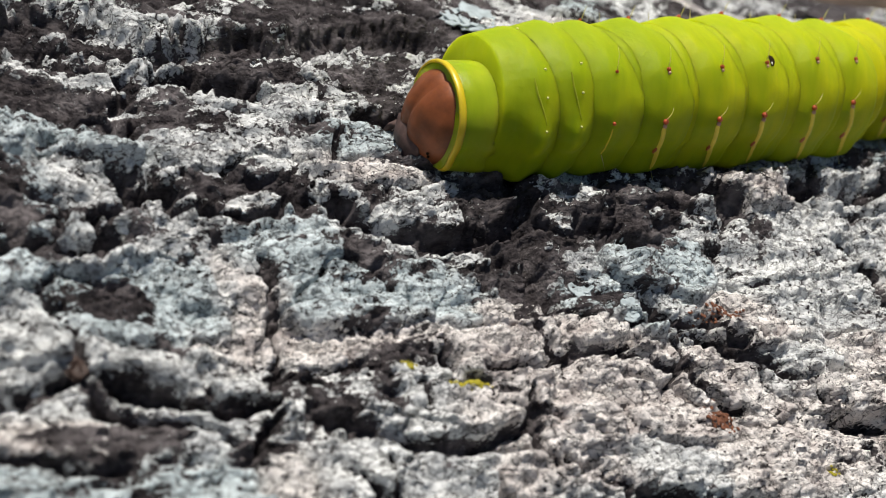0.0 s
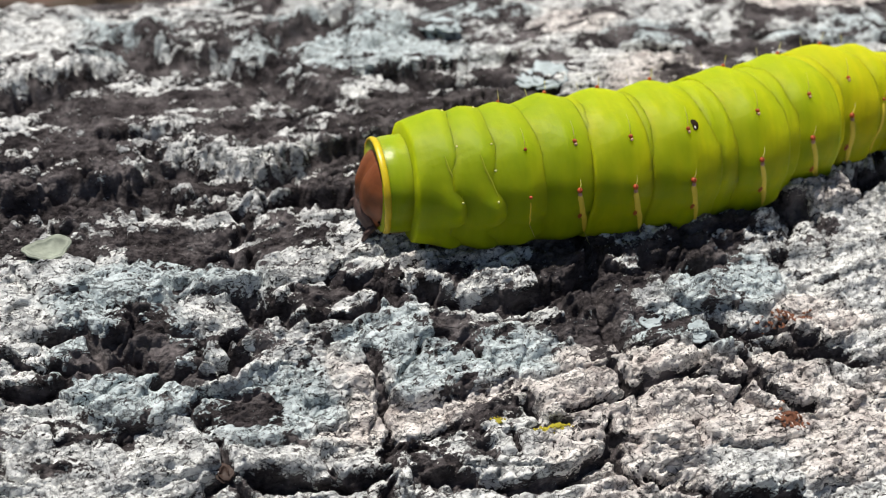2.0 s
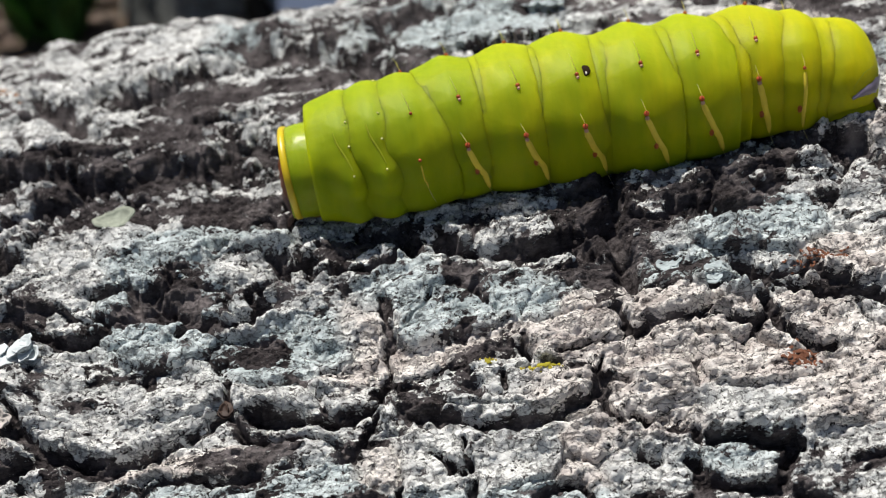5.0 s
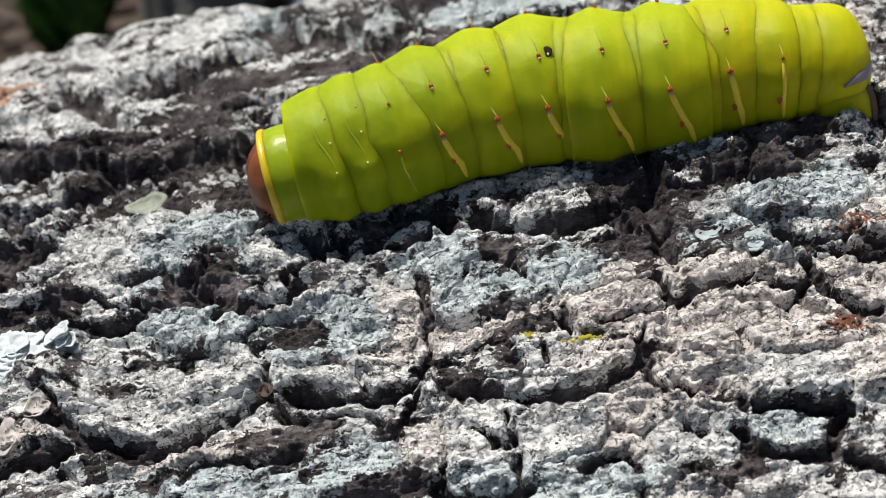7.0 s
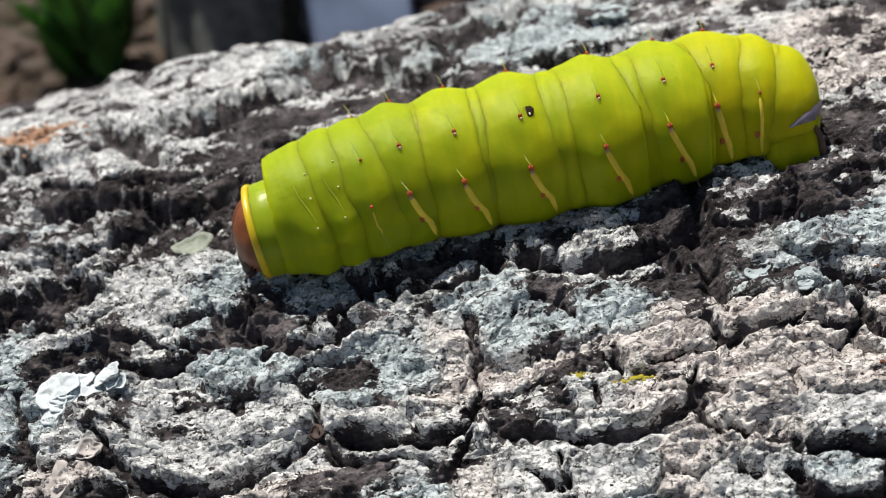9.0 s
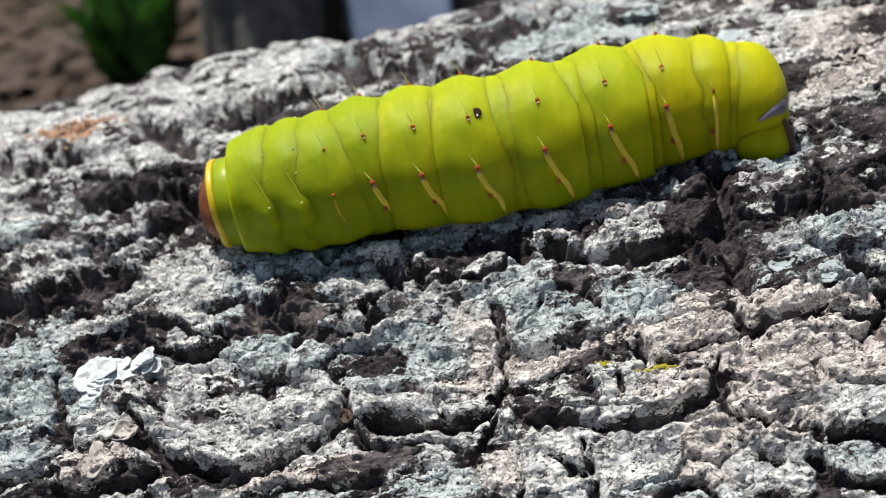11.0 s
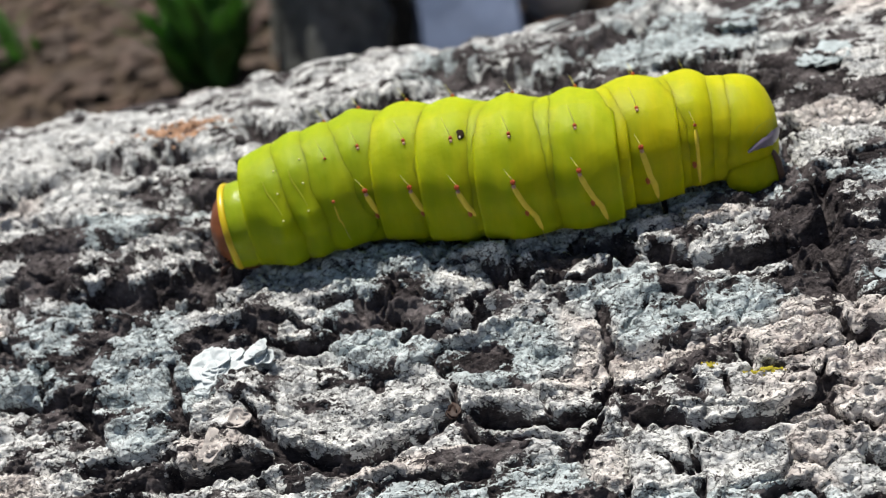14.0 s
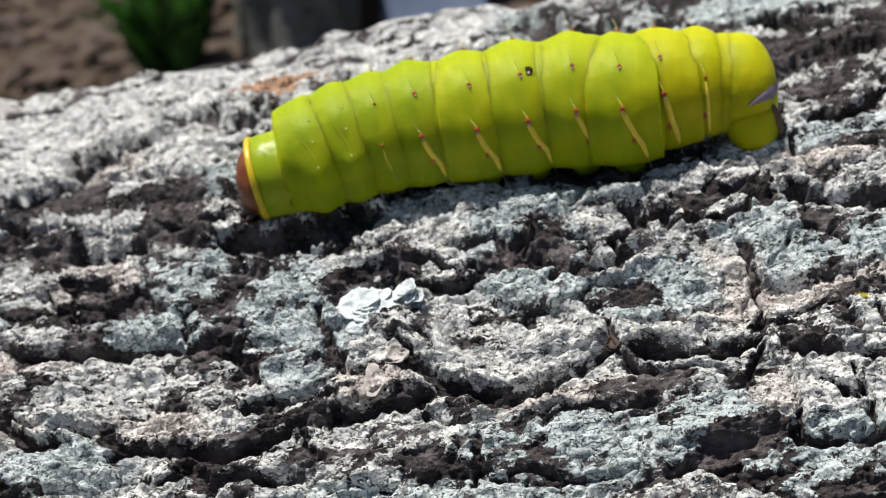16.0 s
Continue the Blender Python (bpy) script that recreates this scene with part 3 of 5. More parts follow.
def bark_height(u, v):
    """Height (mm) of the bark at arrays u, v (mm), the plate there, how far inside the plate it is, and its lichen: cover, bluish, pinkish."""
    wu = u + 1.3 * fractal(u, v, 6.0, 3, 0.6, 3.1) + 0.30 * fractal(u, v, 1.3, 2, 0.5, 1.7)
    wv = v + 0.9 * fractal(u * 0.6, v, 5.0, 3, 0.6, 8.2) + 0.22 * fractal(u, v, 1.2, 2, 0.5, 4.4)
    d1 = np.full(u.shape, 99, np.float32)
    d2 = d1.copy()
    lab = np.zeros(u.shape, np.int32)
    side, total, cover, blue, pink = [np.zeros(u.shape, np.float32) for _ in range(5)]
    for k, (pu, pv, a, b, turn, kind) in enumerate(SEED):
        sel = np.nonzero((np.abs(u - pu) < 3.0 * a + 3) & (np.abs(v - pv) < 3.0 * b + 0.6 * a + 3))[0]
        c, s = math.cos(math.radians(turn)), math.sin(math.radians(turn))
        du, dv = wu[sel] - pu, wv[sel] - pv
        x, y = (du * c + dv * s) / a, (-du * s + dv * c) / b
        d = (np.abs(x) ** 2.6 + np.abs(y) ** 2.6) ** (1 / 2.6)
        near = d < d1[sel]
        old = d1[sel]
        d2[sel] = np.where(near, old, np.minimum(d2[sel], d))
        d1[sel] = np.where(near, d, old)
        lab[sel] = np.where(near, k, lab[sel])
        side[sel] = np.where(near, y, side[sel])
        w = np.exp(-2.2 * d * d)
        total[sel] += w
        cover[sel] += w * KIND_COVER[int(kind)]
        if kind == 1:
            blue[sel] += w
        elif kind == 2:
            pink[sel] += w
    total += 1e-4
    cover, blue, pink = (cover + 5e-5) / total, blue / total, pink / total
    gap = (d2 - d1) * SEED[lab, 3] * 0.8
    cut, bare, lip = furrow_cut(u, v)
    # cracks between the plates open and close along their length
    slack = smooth_step(-0.25, 0.35, fractal(u * 0.7, v, 5.0, 3, 0.5, 21.0))
    inside = smooth_step(0.0, 0.75, gap) * smooth_step(1.9, 1.3, d1)
    deep = 1 - (1 - inside) * (0.25 + 0.75 * slack)
    h = deep * SEED_H[lab] * (1 - 0.22 * np.clip(side, -1.1, 1.1)) * 1.15
    # ledges of the flaky layers, running along the grain
    calm = 1 - 0.65 * smooth_step(12, 40, v)
    layers = fractal(u * 0.32, v, 3.4, 4, 0.58, 5.5)
    h += (0.3 + 0.7 * calm) * (0.55 * np.floor(layers * 2.6) / 2.6 + 0.22 * layers)
    flaky = fractal(u * 0.45, v, 1.6, 3, 0.6, 25.0) + 0.6 * layers
    h += 0.30 * calm * np.floor(flaky * 2.4) / 2.4
    # knobbly lumps, rounded above and creased between
    lumps = np.abs(fractal(u * 0.8, v, 2.6, 3, 0.5, 6.6))
    knobs = np.abs(fractal(u, v, 1.1, 2, 0.5, 14.0))
    h += calm * (0.75 * np.sqrt(lumps + 0.01) + 0.26 * np.sqrt(knobs + 0.01)) + 0.05 * calm * fractal(u, v, 0.45, 2, 0.6, 31.0)
    # where lichen grows: on what stands proud, not in furrows and cracks
    grows = cover + 0.72 * fractal(u * 0.55, v, 4.6, 5, 0.68, 33.0) - 1.35 * bare - 0.5 * (1 - deep) + 0.6 * (np.sqrt(lumps) - 0.5) + 0.25 * (flaky - np.floor(flaky * 2.4) / 2.4 - 0.2) 
    # local changes of cover, one of them standing in for shade under the body
    for pu, pv, ru, rv, more in COVER_AND_SHADE:
        grows += more * (1 - bare) * np.exp(-((u - pu) / ru) ** 2 - ((v - pv) / rv) ** 2)
    crust = smooth_step(0.0, 0.85, grows)
    h += 0.24 * smooth_step(0.15, 0.35, grows)
    # bare bark is fibrous
    h += 0.22 * (1 - crust) * fractal(u * 0.16, v, 0.7, 3, 0.6, 61.0)
    h += 1.5 * fractal(u, v, 30.0, 2, 0.5, 9.9)
    # knotty lumps along the ridge of the trunk
    h += smooth_step(34, 52, v) * (2.4 * np.abs(fractal(u * 0.55, v, 7.0, 2, 0.45, 71.0)) - 0.6)
    # a swelling of the trunk beside the main furrow
    h += 1.6 * np.exp(-((v + 7) / 7.0) ** 2) * smooth_step(0, 30, u)
    h += lip * (1 - bare) - cut
    inside = inside * (bare < 0.75)
    return h - 1.3, lab, inside, np.stack((crust, blue, pink), 1)


def log_points(u, v, h):
    e = V_ZERO + v * 0.001 / LOG_R
    r = LOG_R + h * 0.001
    return np.stack((u * 0.001, LOG_Y - r * np.cos(e), LOG_Z + r * np.sin(e)), 1)


def lichen_on(me, values):
    """Writes the cover and tint of the lichen on the vertices of a mesh."""
    at = me.attributes.new("lichen", "FLOAT_COLOR", "POINT")
    at.data.foreach_set("color", np.concatenate((values, np.ones((len(values), 1))), 1).astype(np.float32).ravel())


def build_log():
    log = tagged(new("log"), "fallen tree trunk with furrowed grey bark under pale lichen", "log")
    log.location = (0, LOG_Y, 0)
    # fine where the bark is seen from near by, coarser towards the far ends
    gu = np.concatenate((np.arange(-122, -62, 0.36), np.arange(-62, 112, 0.152), np.arange(112, 165, 0.36)))
    gv = np.concatenate((np.arange(-58, 32, 0.152), np.arange(32, 88, 0.27)))
    u0, u1, v0, v1 = gu[0], gu[-1], gv[0], gv[-1]
    nu, nv = len(gu), len(gv)
    u, v = [a.ravel().astype(np.float32) for a in np.meshgrid(gu, gv, indexing="ij")]
    h, lab, inside, lichen = bark_height(u, v)
    h = h.reshape(nu, nv)
    h = h.ravel()
    pts = log_points(u, v, h)
    pts[:, 1] -= LOG_Y
    i, j = np.meshgrid(np.arange(nu - 1), np.arange(nv - 1), indexing="ij")
    a = (i * nv + j).ravel()
    quads = np.stack((a, a + nv, a + nv + 1, a + 1), 1)
    key = np.where(inside[quads].mean(1) > 0.24, lab[a], -1)
    # one connected piece to a plate: what lies apart from it is scrap
    grid = key.reshape(nu - 1, nv - 1)
    comp = np.arange(grid.size).reshape(grid.shape)
    for _ in range(400):
        old = comp.copy()
        for ax in (0, 1):
            lo = [slice(None)] * 2
            hi = [slice(None)] * 2
            lo[ax], hi[ax] = slice(None, -1), slice(1, None)
            lo, hi = tuple(lo), tuple(hi)
            same = grid[lo] == grid[hi]
            least = np.minimum(comp[lo], comp[hi])
            comp[lo] = np.where(same, least, comp[lo])
            comp[hi] = np.where(same, least, comp[hi])
        comp = comp.ravel()[comp]
        if (comp == old).all():
            break
    comp = comp.ravel()
    ids, back, size = np.unique(comp, return_inverse=True, return_counts=True)
    best = {}
    for c, n in zip(ids, size):
        k = key[c]
        if n > best.get(k, (0, 0))[0]:
            best[k] = (n, c)
    main = np.isin(comp, [c for k, (n, c) in best.items() if k >= 0 and n > 150])
    key = np.where(key < 0, -1, np.where(main, key, -2))
    order = np.argsort(key, kind="stable")
    key, quads = key[order], quads[order]
    cuts = np.nonzero(np.diff(key))[0] + 1
    for block in np.split(np.arange(len(key)), cuts):
        k = key[block[0]]
        q = quads[block]
        used, inv = np.unique(q, return_inverse=True)
        name = "furrow_bark" if k == -1 else "bark_scrap" if k == -2 else "bark_plate"
        ob = new(name, raw_mesh(name, pts[used], inv.reshape(q.shape), BARK))
        lichen_on(ob.data, lichen[used])
        ob.parent = log
        if k < 0:
            tagged(ob, kind="stuff")
    # the rest of the trunk, out of sight, in coarser bark
    cu = np.concatenate((np.arange(-900, u0 - 1, 6.0), [u0 + 1], np.arange(u0 + 6, u1 - 4, 6.0), [u1 - 2], np.arange(u1 + 3, 1100, 6.0)))
    full = LOG_R * 1000 * math.tau
    cv = np.concatenate(([v0 + 1], np.arange(v0 + 6, v1 - 4, 6.0), [v1 - 2], np.arange(v1 + 4, v0 + full - 2, 6.0)))
    u, v = [a.ravel().astype(np.float32) for a in np.meshgrid(cu, cv, indexing="ij")]
    h = 1.6 * fractal(u * 0.4, v, 14.0, 4, 0.6, 2.2)
    pts = log_points(u, v, h - 1.0)
    pts[:, 1] -= LOG_Y
    n, w = len(cu), len(cv)
    i, j = np.meshgrid(np.arange(n - 1), np.arange(w), indexing="ij")
    i, j = i.ravel(), j.ravel()
    keep = ~((cu[i] >= u0) & (cu[i + 1] <= u1) & (cv[j] >= v0) & (cv[(j + 1) % w] <= v1) & (j + 1 < w))
    a, b = i * w + j, i * w + (j + 1) % w
    q = np.stack((a, a + w, b + w, b), 1)[keep]
    ob = new("trunk_bark", raw_mesh("trunk_bark", pts, q, BARK))
    lichen_on(ob.data, np.stack((smooth_step(-0.4, 0.2, fractal(u * 0.6, v, 12.0, 4, 0.6, 33.0)), 0 * u, 0 * u), 1))
    ob.parent = log
    for x, flip in ((-0.9, False), (1.097, True)):
        bm = bmesh.new()
        bmesh.ops.create_circle(bm, cap_ends=True, segments=64, radius=LOG_R, matrix=pose(x, 0, LOG_Z, 0, 90, 0))
        part("cut_end", bm, CUT, log)
    return log


CUT = plain("cut_wood", (0.36, 0.24, 0.14), 0.8, 0.2, 0.4, 60, 0.0005)

# ---------------------------------------------------------------- the caterpillar
BODY_H = 7.5  # mm from the log's mean surface to the middle of the body
caterpillar = tagged(new("caterpillar"), "plump yellow-green caterpillar with red warts crawling over the bark", "caterpillar")
PIECES, DROP_H, FOLDS = {}, {}, {}


def ring_radius(s, a, r, seed, drop, hump, lobe=0.0):
    """Radius of a body ring at s (-1 front, 1 rear) and angle a from the top, in radians."""
    side = math.degrees(abs(a))
    k = 1 - drop * (0.60 + 0.40 * math.exp(-(side / 42) ** 2)) * (abs(s) ** 2.0 + 0.25 * s)
    k *= 1 - 0.030 * math.exp(-((side - 101) / 8) ** 2) + 0.060 * math.exp(-((side - 121) / 14) ** 2)
    k *= 1 + hump * math.exp(-((s + 0.12) / 0.42) ** 2) * (math.exp(-((side - 33) / 17) ** 2) + 0.7 * math.exp(-((side - 70) / 14) ** 2))
    k *= 1 + lobe * math.exp(-((s - 0.05) / 0.38) ** 2) * (math.exp(-((side - 84) / 15) ** 2) + 0.8 * math.exp(-((side - 122) / 15) ** 2))
    k *= 1 + 0.005 * math.sin(7.5 * s + seed) + 0.011 * noise.noise((s * 1.6 + seed, math.sin(a) * 1.7, math.cos(a) * 1.7)) + 0.004 * noise.noise((s * 5, math.sin(a) * 5 + seed, math.cos(a) * 5))
    return r * k


class Ring:
    """One ring of the body: half length and radius in mm."""

    def __init__(self, r, half, seed, drop=0.13, hump=0.04, taper=0.0, slope=0.0, dome=0.0, lobe=0.035):
        self.r, self.half, self.seed, self.drop, self.hump, self.taper, self.slope, self.dome, self.lobe = r, half, seed, drop, hump, taper, slope, dome, lobe

    def at(self, x, deg, lift=0.0):
        """The point x mm behind the middle, deg degrees down from the top on the side of the log's front."""
        a, s = radians(deg), x / self.half
        k = ring_radius(s, a, self.r, self.seed, self.drop, self.hump, self.lobe)
        if self.taper:
            k *= 1 - self.taper * max(0, s) ** 2.6
        if self.dome:
            k *= max(0.0, 1 - max(0, s) ** self.dome) ** 0.5 * (1 - 0.30 * max(0, -s) ** 1.6)
        k += lift
        y, z = -k * math.sin(a), k * math.cos(a)
        if z < -0.6 * self.r:
            z = -0.6 * self.r + (z + 0.6 * self.r) * 0.6
        z -= self.slope * max(0, s) ** 2
        return Vector((x, y, z)) * 0.001

    def out(self, x, deg):
        return (self.at(x, deg, 1.0) - self.at(x, deg)).normalized()

    def build(self, name, parent, mat, label=""):
        bm = bmesh.new()
        n = 26

        def skin(s, t):
            x = (s * 2 - 1) * self.half
            return self.at(x, t * 360 - 180)
        rows = sheet(bm, skin, n, 72, True)
        for row, x in ((rows[0], -self.half * 0.9), (rows[-1], self.half)):
            mid = bm.verts.new((x * 0.001, 0, sum(v.co.z for v in row) / len(row)))
            for k in range(len(row)):
                bm.faces.new((row[k], row[(k + 1) % len(row)], mid))
        return part(name, bm, mat, parent, label)


def lean_to(way):
    return Vector((0, 0, 1)).rotation_difference(way).to_matrix()


def bristle(ring, seg, x, deg, way, length=2.6, thick=0.045):
    p = ring.at(x, deg, 0.2)
    d = Vector(way).normalized()
    bend = ring.out(x, deg)
    pts = [p + (d * t + bend * 0.35 * t * (1 - t)) * length * 0.001 for t in (0, 0.25, 0.5, 0.75, 1)]
    bm = bmesh.new()
    tube(bm, pts, [thick * 0.001 * f for f in (1, 0.9, 0.75, 0.5, 0.15)], 5)
    part("bristle", bm, HAIR, seg)


def tubercle(ring, seg, x, deg, size=0.55, pearl=True, mat=None):
    p, o = ring.at(x, deg), ring.out(x, deg)
    m = lean_to(o)
    bm = bmesh.new()
    blob(bm, p + o * 0.00025 * size, Vector((0.95, 0.95, 1.1)) * size * 0.001, m, 0.10)
    part("tubercle", bm, mat or RED, seg, "small glossy red wart" if mat is None else "tiny cream wart")
    if pearl:
        bm = bmesh.new()
        q = ring.at(x + 0.05, deg + (4.2 if deg > 0 else -4.2) * size / 0.46)
        blob(bm, q + o * 0.0003 * size, Vector((0.72, 0.72, 0.8)) * size * 0.001, m, 0.08)
        part("tubercle_tip", bm, PEARL, seg, "pale pinkish tip")


def strip(ring, seg, name, path, width, lift, mat, label=""):
    """A raised band over the ring's skin along path, points (x, degrees); width in mm, one for each point."""
    bm = bmesh.new()
    n = len(path)
    rows = []
    for i, (x, deg) in enumerate(path):
        a = ring.at(*path[max(0, i - 1)])
        b = ring.at(*path[min(n - 1, i + 1)])
        o = ring.out(x, deg)
        across = o.cross(b - a).normalized()
        p = ring.at(x, deg)
        w = width[i] * 0.0005
        row = []
        for k in range(7):
            f = k / 3 - 1
            row.append(bm.verts.new(p + across * w * f + o * 0.001 * (lift * (1 - f * f) - 0.04)))
        rows.append(row)
    for r, q in zip(rows, rows[1:]):
        for k in range(6):
            bm.faces.new((r[k], r[k + 1], q[k + 1], q[k]))
    return part(name, bm, mat, seg, label)


def glide(pts, n):
    """Points along a smooth line through pts."""
    out = []
    for i in range(n + 1):
        f = i / n * (len(pts) - 1)
        k = min(int(f), len(pts) - 2)
        g = f - k
        g = g * g * (3 - 2 * g) * 0.4 + g * 0.6
        out.append(tuple(a + (b - a) * g for a, b in zip(pts[k], pts[k + 1])))
    return out


def proleg(ring, seg, side):
    bm = bmesh.new()
    y = side * 0.0036
    z0 = -0.0048
    pts = [(0, y * 0.8, z0), (0.0001, y, z0 - 0.0015), (0.0002, y * 1.08, z0 - 0.0026), (0.0002, y * 1.1, z0 - 0.0034)]
    tube(bm, pts, [0.0026, 0.0025, 0.0022, 0.0018], 16)
    leg = part("proleg", bm, SKIN, seg)
    bm = bmesh.new()
    blob(bm, (0.0002, y * 1.1, z0 - 0.0035), (0.0020, 0.0016, 0.0007), None, 0.12)
    part("proleg_foot", bm, BROWN, seg, "dark brown hooked foot pad")
    return leg


def abdomen(name, k, r):
    low, high = (70, 70, 70, 70, 67, 65, 63, 55)[k - 1], (33, 33, 33, 33, 31, 30, 29, 28)[k - 1]
    ring = Ring(r, 4.7, 1.7 * k, 0.115, 0.055, taper=0.5 if k == 8 else 0.0)
    lean = (0.5, 2.0, 2.2, 2.3, 2.5, 2.6, 1.4, 0.0)[k - 1]
    seg = ring.build("abdomen_segment", caterpillar, TAIL if k >= 7 else (FRONT if k < 3 else SKIN))
    tiny = k == 1
    for side in (1, -1):
        if k < 8:
            tubercle(ring, seg, 0, high * side, 0.20 if tiny else 0.27, not tiny)
            bristle(ring, seg, 0, (high - 2) * side, ring.out(0, high * side) * 0.55 + Vector((-0.25, side * 0.55, 0.35)), 2.4)
        tubercle(ring, seg, 0, low * side, 0.24 if tiny else (0.22 if k == 8 else 0.36), 1 < k < 8)
        if k > 1:
            bristle(ring, seg, 0, (low - 2) * side, ring.out(0, low * side) * 0.5 + Vector((-0.3, side * 0.15, 0.75)), 2.3, 0.062)
        path = glide([(0, (low + 4) * side), (0.34 * lean, (low + 18) * side), (0.78 * lean, (92 if tiny else 103) * side), (lean, (99 if tiny else 116) * side)], 12)
        w = 0.22 if tiny else (0.5 if k == 8 else 0.80)
        strip(ring, seg, "side_stripe", path, [w * f for f in (0.7, 1, 1, 1, 1, 1, 1, 1.05, 1.1, 1, 0.9, 0.7, 0.35)], 0.17, STRIPE, "narrow yellow side stripe")
        bristle(ring, seg, lean, (99 if tiny else 116) * side, Vector((0.3, -side * 0.6, -0.7)), 1.8, 0.05)
        if not tiny:
            bm = bmesh.new()
            sx = 0.62 * lean - 0.5
            m = lean_to(ring.out(sx, 95 * side))
            blob(bm, ring.at(sx, 95 * side, 0.0), (0.0003, 0.0007, 0.00012), m)
            part("spiracle", bm, RUSTY, seg, "rusty oval breathing hole")
        if 3 <= k <= 6:
            proleg(ring, seg, -side)
    PIECES[name], DROP_H[name] = seg, 0.0
    return ring, seg


def thorax(name, r, half, seed, low, warts):
    ring = Ring(r, half, seed, 0.17, 0.05, lobe=0.13)
    seg = ring.build("thorax_segment", caterpillar, FRONT)
    for side in (1, -1):
        for deg in warts:
            tubercle(ring, seg, 0.3, deg * side, 0.15, False, CREAM)
        # pale folds of the skin
        path = glide([(-1.3, 34 * side), (-1.0, 45 * side), (-0.2, 58 * side), (0.3, 68 * side)], 14)
        strip(ring, seg, "skin_fold", path, [0.10 + 0.22 * math.sin(i / 14 * math.pi) for i in range(15)], 0.12, FOLD, "pale fold of skin")
        bm = bmesh.new()
        tube(bm, [(-0.0005, -side * 0.003, -0.0048), (-0.0012, -side * 0.0042, -0.0068), (-0.0022, -side * 0.0043, -0.0082)], [0.0013, 0.0010, 0.0003], 8)
        part("leg", bm, BROWN, seg, "short brown clawed leg")
    PIECES[name], DROP_H[name] = seg, low
    return ring, seg


def build_caterpillar():
    # head: a rounded capsule with a seam and darker mouth parts below
    bm = bmesh.new()

    def dome(s, t):
        lat, lon = s * math.pi, t * math.tau
        x = -math.cos(lat)
        y, z = math.sin(lat) * math.sin(lon), math.sin(lat) * math.cos(lon)
        seam = 1 - 0.07 * math.exp(-(y / 0.10) ** 2) * (x < 0.4) * (z > -0.6)
        k = seam * (1 + 0.03 * noise.noise((x * 3, y * 3, z * 3)))
        return (0.0045 * x * k, 0.0052 * y * k, 0.0057 * z * k - 0.0003)
    sheet(bm, dome, 28, 40, True)
    bmesh.ops.remove_doubles(bm, verts=bm.verts, dist=1e-6)
    head = part("head", bm, HEAD, caterpillar, "rounded chestnut brown head")
    bm = bmesh.new()
    blob(bm, (-0.0029, 0, -0.0030), (0.0017, 0.0031, 0.0021), None, 0.25, 3)
    part("jaw", bm, MOUTH, head, "greyish brown mouth parts")
    for side in (1, -1):
        bm = bmesh.new()
        tube(bm, [(-0.0030, side * 0.0028, -0.0034), (-0.0040, side * 0.0032, -0.0044), (-0.0044, side * 0.0033, -0.0052)], [0.0006, 0.0004, 0.0002], 7)
        part("feeler", bm, MOUTH, head)
        for k in range(4):
            bm = bmesh.new()
            blob(bm, (-0.0028 + 0.0003 * k, side * (0.0040 - 0.00012 * k), -0.0020 - 0.0005 * (k % 2)), (0.00018, 0.00018, 0.00018), None, 0, 1)
            part("eye", bm, PIT, head, "tiny black eye")
    PIECES["head"], DROP_H["head"] = head, -1.6
    # neck ring with its yellow collar
    ring = Ring(5.8, 4.0, 0.4, 0.10, 0.0, lobe=0.0)
    neck = ring.build("neck_segment", caterpillar, NECK)
    bm = bmesh.new()

    def hoop(s, t):
        a, b = s * 360 - 180, t * math.tau
        p, o = ring.at(-3.5, a), ring.out(-3.5, a)
        return p + o * 0.00024 * math.cos(b) + Vector((0.00044 * math.sin(b) - 0.0003 * math.cos(radians(a)), 0, 0))
    sheet(bm, hoop, 60, 10, True)
    part("collar", bm, COLLAR, neck, "bright yellow collar behind the head")
    PIECES["T1"], DROP_H["T1"] = neck, -1.3
    thorax("T2", 7.7, 4.6, 2.2, -0.3, (26, 48, 72))
    thorax("T3", 8.0, 4.6, 3.9, 0.0, (26, 48, 72))
    for k, r in enumerate((8.2, 8.5, 8.8, 9.0, 9.0, 8.7, 8.0, 7.2), 1):
        ring, seg = abdomen(f"A{k}", k, r)
        if k == 4:
            o = ring.out(1.05, 30)
            bm = bmesh.new()
            blob(bm, ring.at(1.05, 30), (0.00068, 0.00072, 0.00009), lean_to(o), 0.1)
            part("dark_spot", bm, PIT, seg, "round dark brown scar")
            bm = bmesh.new()
            blob(bm, ring.at(1.15, 32, 0.05), (0.00013, 0.00024, 0.00012), lean_to(o))
            part("pale_egg", bm, IVORY, seg, "tiny ivory egg")
    # bands of soft skin that fill the creases between the rings
    sizes = {"T1": 5.8, "T2": 7.7, "T3": 8.0, "A1": 8.2, "A2": 8.5, "A3": 8.8, "A4": 9.0, "A5": 9.0, "A6": 8.7, "A7": 8.0, "A8": 7.2, "A10": 6.9}
    order = list(sizes)
    for k in range(1, len(order) - 1):
        a, b = order[k], order[k + 1]
        fold = Ring(0.5 * (sizes[a] + sizes[b]) * 0.955, 2.4, 0.9 * k, 0.06, 0.0, lobe=0.0)
        FOLDS[(a, b)] = fold.build("skin_fold", caterpillar, FRONT if k < 4 else SKIN if k < 8 else TAIL, "soft fold of skin between two rings")
    # last segment: purple band, flaps of the hind legs with a brown rim
    ring = Ring(6.9, 5.4, 8.8, 0.05, 0.0, slope=0.9, dome=3.2, lobe=0.0)
    tail = ring.build("tail_segment", caterpillar, TAIL)
